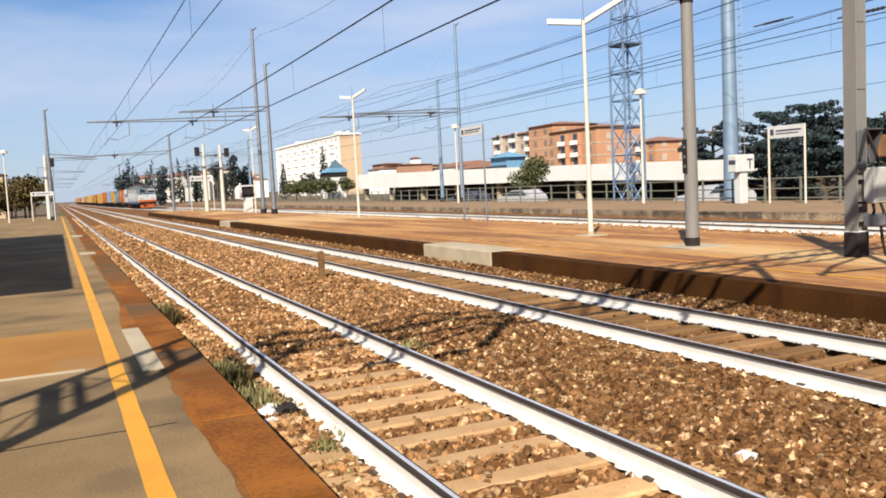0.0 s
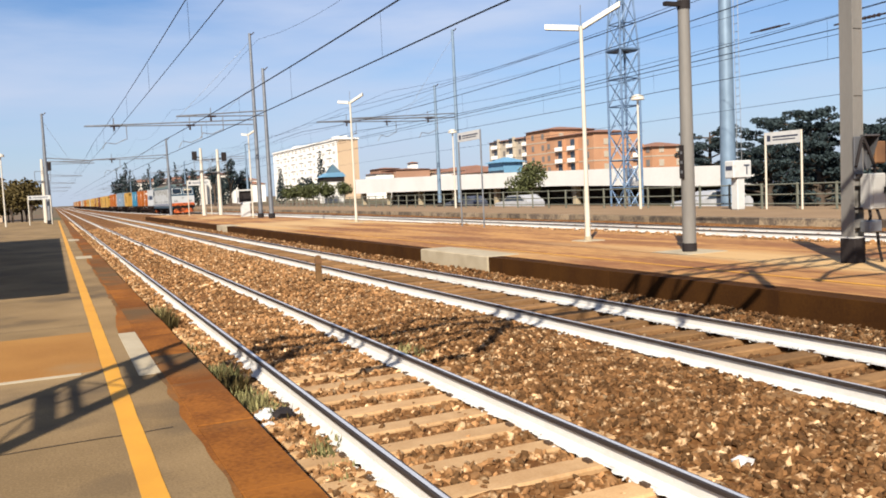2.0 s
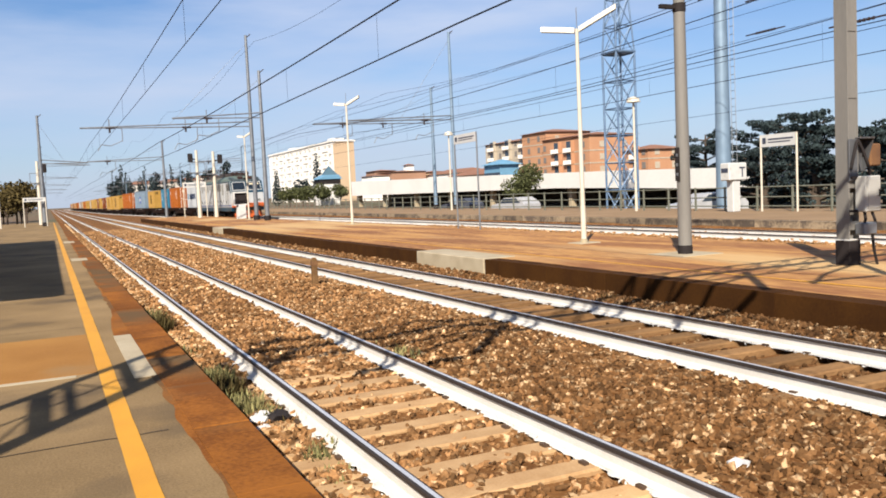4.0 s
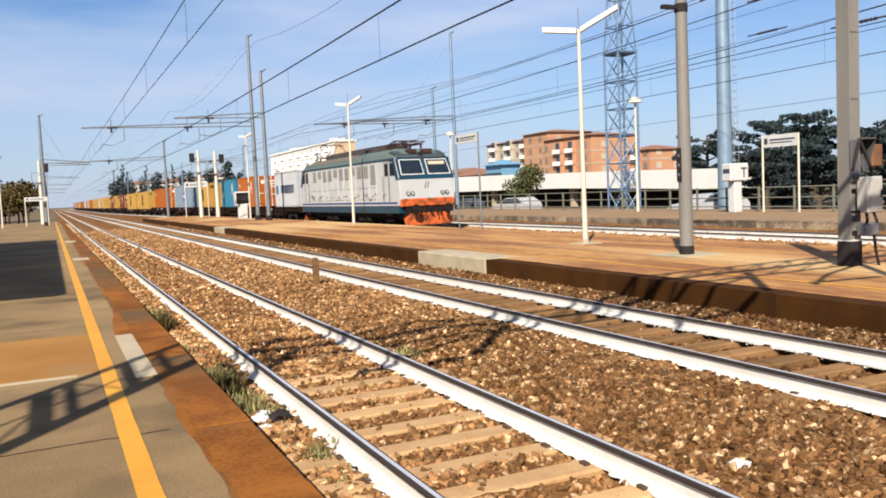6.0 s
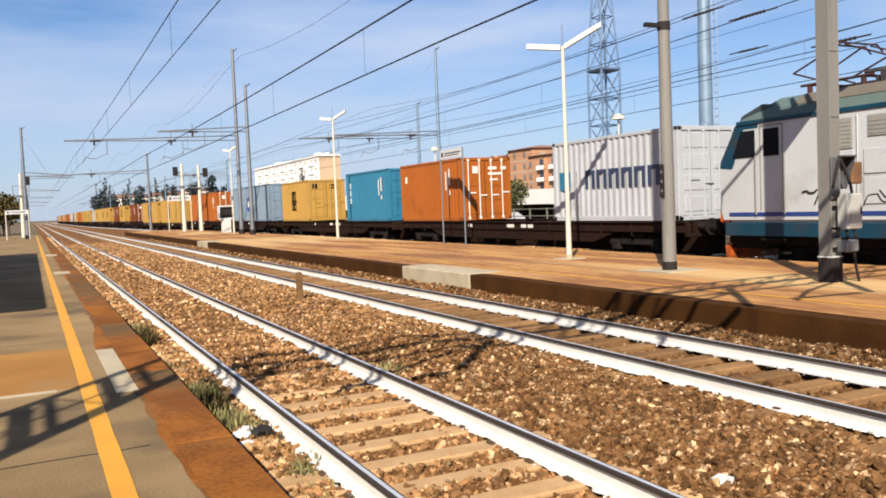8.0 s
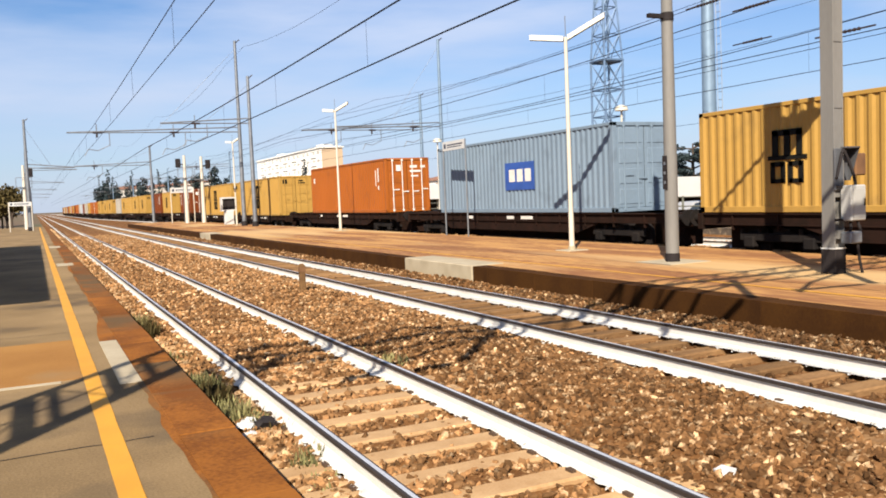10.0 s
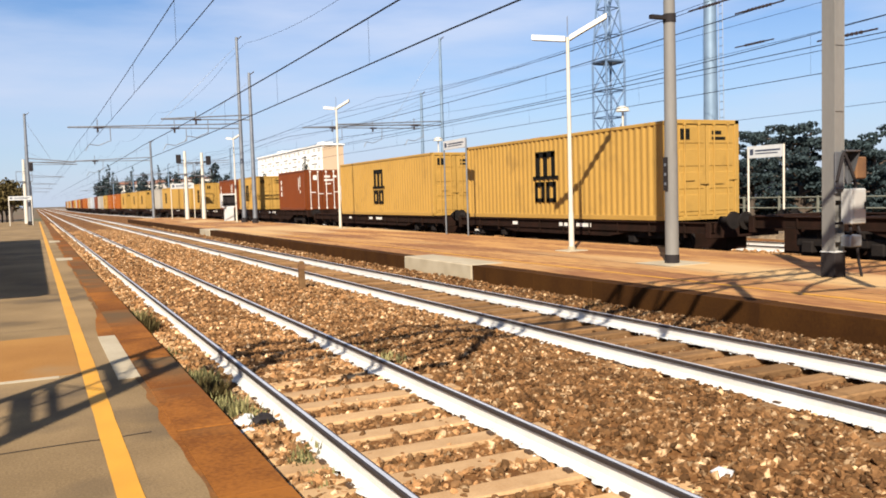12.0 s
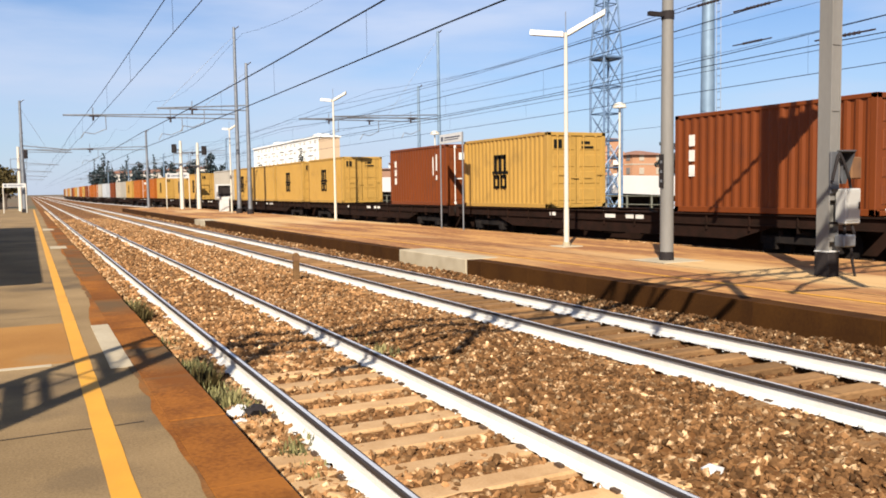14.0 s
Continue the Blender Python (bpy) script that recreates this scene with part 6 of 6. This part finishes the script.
def brick_block(x, y, w, d, h, label, balconies, bays, wall="brick"):
    """A brick apartment house; balconies: stretches along its long face with recessed dark bays."""
    t = thing("apartment_building", (x, y, -0.4), label, "apartment building", "buildings beyond the station")
    bm = bm_new()
    box(bm, 0, w, 0, d, 0, h)
    part("wall", bm, M[wall], t)
    hip_roof(t, 0, w, 0, d, h, 1.1, 0.6, M["tile_roof"])
    floors = [1.2 + 2.95 * k for k in range(int(h / 2.95))]
    for z in floors:
        bm = bm_new()
        box(bm, -0.06, w + 0.06, -0.06, d + 0.06, z - 0.25, z)
        part("string_course", bm, M["band"], t, "pale string course")
        window_rows(t, lambda u, zz, o: (u, -o - 0.04, zz), [w * 0.25, w * 0.72], [z + 1.35], 1.3, 1.4, 0.05, "band")
        for u0, u1 in balconies:
            bm = bm_new()
            box(bm, -0.95, 0.0, u0 - 0.22, u0, z - 0.1, z + 2.7)
            part("balcony_cheek", bm, M[wall], t)
            bm = bm_new()
            box(bm, -0.9, 0.0, u0, u1, z - 0.1, z + 0.9)
            part("balcony", bm, M["plaster"], t, "pale balcony front")
            bm = bm_new()
            box(bm, -0.03, 0.02, u0 + 0.3, u1 - 0.3, z + 0.9, z + 2.55)
            part("balcony_recess", bm, M["glass"], t, "dark balcony opening")
        window_rows(t, lambda u, zz, o: (-o - 0.04, u, zz), bays, [z + 1.4], 1.2, 1.4, 0.05, "shutter")


def pavilion():
    """A white lodge with a light blue upper band, a dark window strip and a small pyramid roof."""
    t = thing("pavilion", (57.1, 187, -0.4), "white lodge with light blue eaves and a small pyramid roof", "house", "buildings beyond the station")
    bm = bm_new()
    box(bm, 0, 4.9, 0, 4, 0, 4.9)
    part("wall", bm, M["concrete_white"], t)
    bm = bm_new()
    box(bm, -0.1, 5.0, -0.1, 4.1, 4.9, 6.0)
    part("window_band", bm, M["pole_dark"], t, "dark strip of windows")
    bm = bm_new()
    prism(bm, [(-0.5, 6.0), (5.4, 6.0), (4.5, 7.0), (1.4, 7.0)], "y", -0.4, 4.4)
    part("eave_band", bm, M["sky_blue_sheet"], t, "light blue sheet eaves")
    hip_roof(t, 1.6, 4.3, 0.6, 3.3, 7.0, 2.2, 0.2, M["teal_roof"])


def house(x, y, w, d, h, wall, roof, label, rh=1.4, name="house"):
    t = thing(name, (x, y, -0.4), label, "house", "buildings beyond the station")
    bm = bm_new()
    box(bm, 0, w, 0, d, 0, h)
    part("wall", bm, M[wall], t)
    hip_roof(t, 0, w, 0, d, h, rh, 0.5, M[roof])
    window_rows(t, lambda u, zz, o: (-o, u, zz), [d * (k + 0.5) / 5 for k in range(5)], [h * 0.7], 1.0, 1.1, 0.05)
    return t


def overpass():
    """A white ramp that rises along the far side of the yard, on short piers."""
    t = thing("road_ramp", (45, 0, -0.4), "long white-parapeted road ramp on short piers", "road ramp")
    ys = [40.0, 47.5, 60, 69, 80, 105, 131]
    top = [2.45, 2.56, 2.86, 3.0, 3.2, 3.55, 3.9]
    bot = [0.98, 1.03, 1.35, 1.52, 1.55, 1.57, 1.58]
    bm = bm_new()
    rings = []
    for y, a, b in zip(ys, top, bot):
        rings.append([bm.verts.new(p) for p in ((0, y, b + 0.4), (0, y, a + 0.4), (0.3, y, a + 0.4), (0.3, y, b + 0.8), (8, y, b + 0.8), (8, y, b + 0.4))])
    for p, q in zip(rings, rings[1:]):
        for i in range(6):
            bm.faces.new((p[i], p[(i + 1) % 6], q[(i + 1) % 6], q[i]))
    bm.faces.new(rings[0]), bm.faces.new(rings[-1][::-1])
    part("parapet", bm, M["concrete_white"], t, "white concrete parapet")
    for y in (52, 60, 68, 76, 84, 95, 106, 118, 129):
        b = float(np.interp(y, ys, bot)) + 0.42
        for px in (0.8, 6.0):
            bm = bm_new()
            box(bm, px, px + 0.6, y - 0.3, y + 0.3, 0, b, 0.05)
            part("pier", bm, M["pale_slab"], t)
    # added dark sheet: closes the space under the ramp in a shade colour
    bm = bm_new()
    box(bm, 7.4, 7.6, 48, 131, 0, 1.9)
    part("back_wall", bm, M["shade_brown"], t, "dark brown sheet in place of the shade under the ramp")


def car(x, y, paint, label, turn=0):
    t = thing("parked_car", pose(x, y, -0.4, 0, 0, turn), label, "car", "cars parked behind the fence")
    bm = bm_new()
    prism(bm, [(-2.1, 0.35), (2.1, 0.35), (2.1, 0.75), (1.9, 0.9), (1.0, 0.98), (0.45, 1.42), (-1.2, 1.45), (-1.85, 1.0), (-2.1, 0.9)], "x", -0.85, 0.85)
    bmesh.ops.bevel(bm, geom=list(bm.edges), offset=0.06, segments=2, affect="EDGES")
    part("body", bm, M[paint], t)
    bm = bm_new()
    prism(bm, [(0.85, 1.0), (0.42, 1.36), (-1.12, 1.38), (-1.6, 1.02)], "x", -0.862, 0.862)
    part("window", bm, M["glass"], t)
    for sy in (-1.3, 1.3):
        for sx in (-1, 1):
            bm = bm_new()
            rod(bm, (sx * 0.68, sy, 0.31), (sx * 0.88, sy, 0.31), 0.31, n=18)
            w = part("wheel", bm, M["tyre"], t)
            bm = bm_new()
            rod(bm, (sx * 0.86, sy, 0.31), (sx * 0.89, sy, 0.31), 0.19, n=14)
            part("rim", bm, M["galv"], w)


def beyond():
    overpass()
    white_block()
    brick_block(117.7, 185.0, 14, 12.0, 16.0, "orange brick apartment house with pale string courses", [], [3.5, 8.5])
    brick_block(120.7, 197.1, 12, 26.5, 15.0, "cream-fronted apartment house with dark balcony openings", [(2, 6), (11, 15), (20, 24)], [8.5, 17.5], "band")
    brick_block(115.7, 163.0, 14, 20.5, 13.6, "orange brick apartment house with stacked balconies", [(6.5, 10), (12, 15.5)], [2.5, 19.5])
    brick_block(117.7, 144.5, 10, 8.5, 9.0, "low orange brick house with a tiled roof", [(3, 5.5)], [1.4])
    house(84, 150, 9, 24, 5.2, "plaster_tan", "tile_roof", "low pinkish house with a tiled roof")
    house(104, 205, 10, 26, 6.8, "plaster", "tile_roof", "low pale house with a tiled roof", name="house")
    pavilion()
    for x, y, w, d, h, wall in ((86.5, 231, 6, 9, 7.3, "plaster"), (92, 229, 11, 12, 8.2, "rooftop_brick"), (92, 243, 7, 8, 9.0, "rooftop_brick"), (104.5, 232, 8, 10, 7.8, "plaster_tan"), (104, 246, 2.5, 2.5, 10.6, "plaster")):
        house(x, y, w, d, h, wall, "tile_roof", "low pinkish-brown town house behind the ramp", 0.5)
    house(58.6, 104.6, 3.2, 4.6, 5.5, "sky_blue_sheet", "sky_blue_sheet", "shed clad in light blue sheet", 0.8, "shed")
    for x, y, p, l, a in ((33.2, 57.0, "car_white", "white car parked behind the fence", 10), (33.0, 35.6, "car_white", "white van-like car parked behind the fence", 80),
                          (34.0, 68.0, "car_dark", "dark car parked behind the fence", 15)):
        car(x, y, p, l, a)
    for x, y, h, c, s in ((57, 61.6, 6.7, 3.9, 1), (56, 53.1, 6.8, 3.9, 2), (44, 38.6, 6.3, 3.1, 3), (46, 35.2, 5.2, 3.0, 4), (47, 31.5, 5.4, 3.2, 5), (40.5, 34.8, 4.0, 2.6, 6), (41.5, 39.6, 3.8, 2.6, 7), (41, 30.5, 4.2, 2.8, 12)):
        tree(x, y, h, c, "dark blue-green cedar with layered branches", "cedar", 0.11, 330, "cedar", s)
    tree(36.4, 60.9, 3.9, 2.0, "bushy green tree in front of the white ramp", "leaf", 0.12, 260, "round", 21)
    for x, y, h, c, m, kd, s in ((62, 205, 13.5, 1.7, "cedar", "cypress", 31), (58, 205, 6.6, 2.6, "cedar", "round", 32), (66, 208, 6.8, 2.8, "cedar", "round", 33), (54, 215, 9.5, 1.5, "cedar", "cypress", 34), (56.6, 183, 4.6, 2.6, "leaf", "round", 35), (60.2, 182, 4.4, 2.2, "leaf", "round", 36), (52.5, 184, 4.8, 2.8, "leaf", "round", 37), (49.5, 186, 4.4, 2.8, "leaf", "round", 38)):
        tree(x, y, h, c, "dark tree before the apartment block", m, 0.26, 60, kd, s)
    rng = random.Random(77)
    for i in range(48):
        y = rng.uniform(240, 320)
        x = y * rng.uniform(0.062, 0.215)
        h = rng.uniform(9, 15)
        tree(x, y, h, rng.uniform(0.9, 1.5) if i % 4 else 2.4, "dark distant tree behind the yard", "cedar", 0.42, 22, "cypress" if i % 4 else "round", 100 + i)
    for i in range(12):
        y = rng.uniform(285, 360)
        h = rng.uniform(6, 13)
        house(y * (0.07 + 0.013 * i) + 6, y + 40, rng.uniform(8, 16), rng.uniform(10, 18), h, rng.choice(("plaster", "concrete_white", "faint_window")), "tile_roof", "distant pale building among the trees")
    for i in range(9):
        tree(-2.6 - 0.75 * i, 116 + (i * 7) % 18, rng.uniform(5.0, 6.3) - 0.12 * i, rng.uniform(2.0, 2.8), "dusty olive bush beside the near platform", "dry_leaf", 0.22, 80, "round", 200 + i)
    house(-22, 160, 14, 14, 7.5, "plaster_tan", "tile_roof", "dark-roofed house behind the bushes")


setting()
train()
furniture()
beyond()
rubble()
paint_spill()
stones()
overspray()
motions()
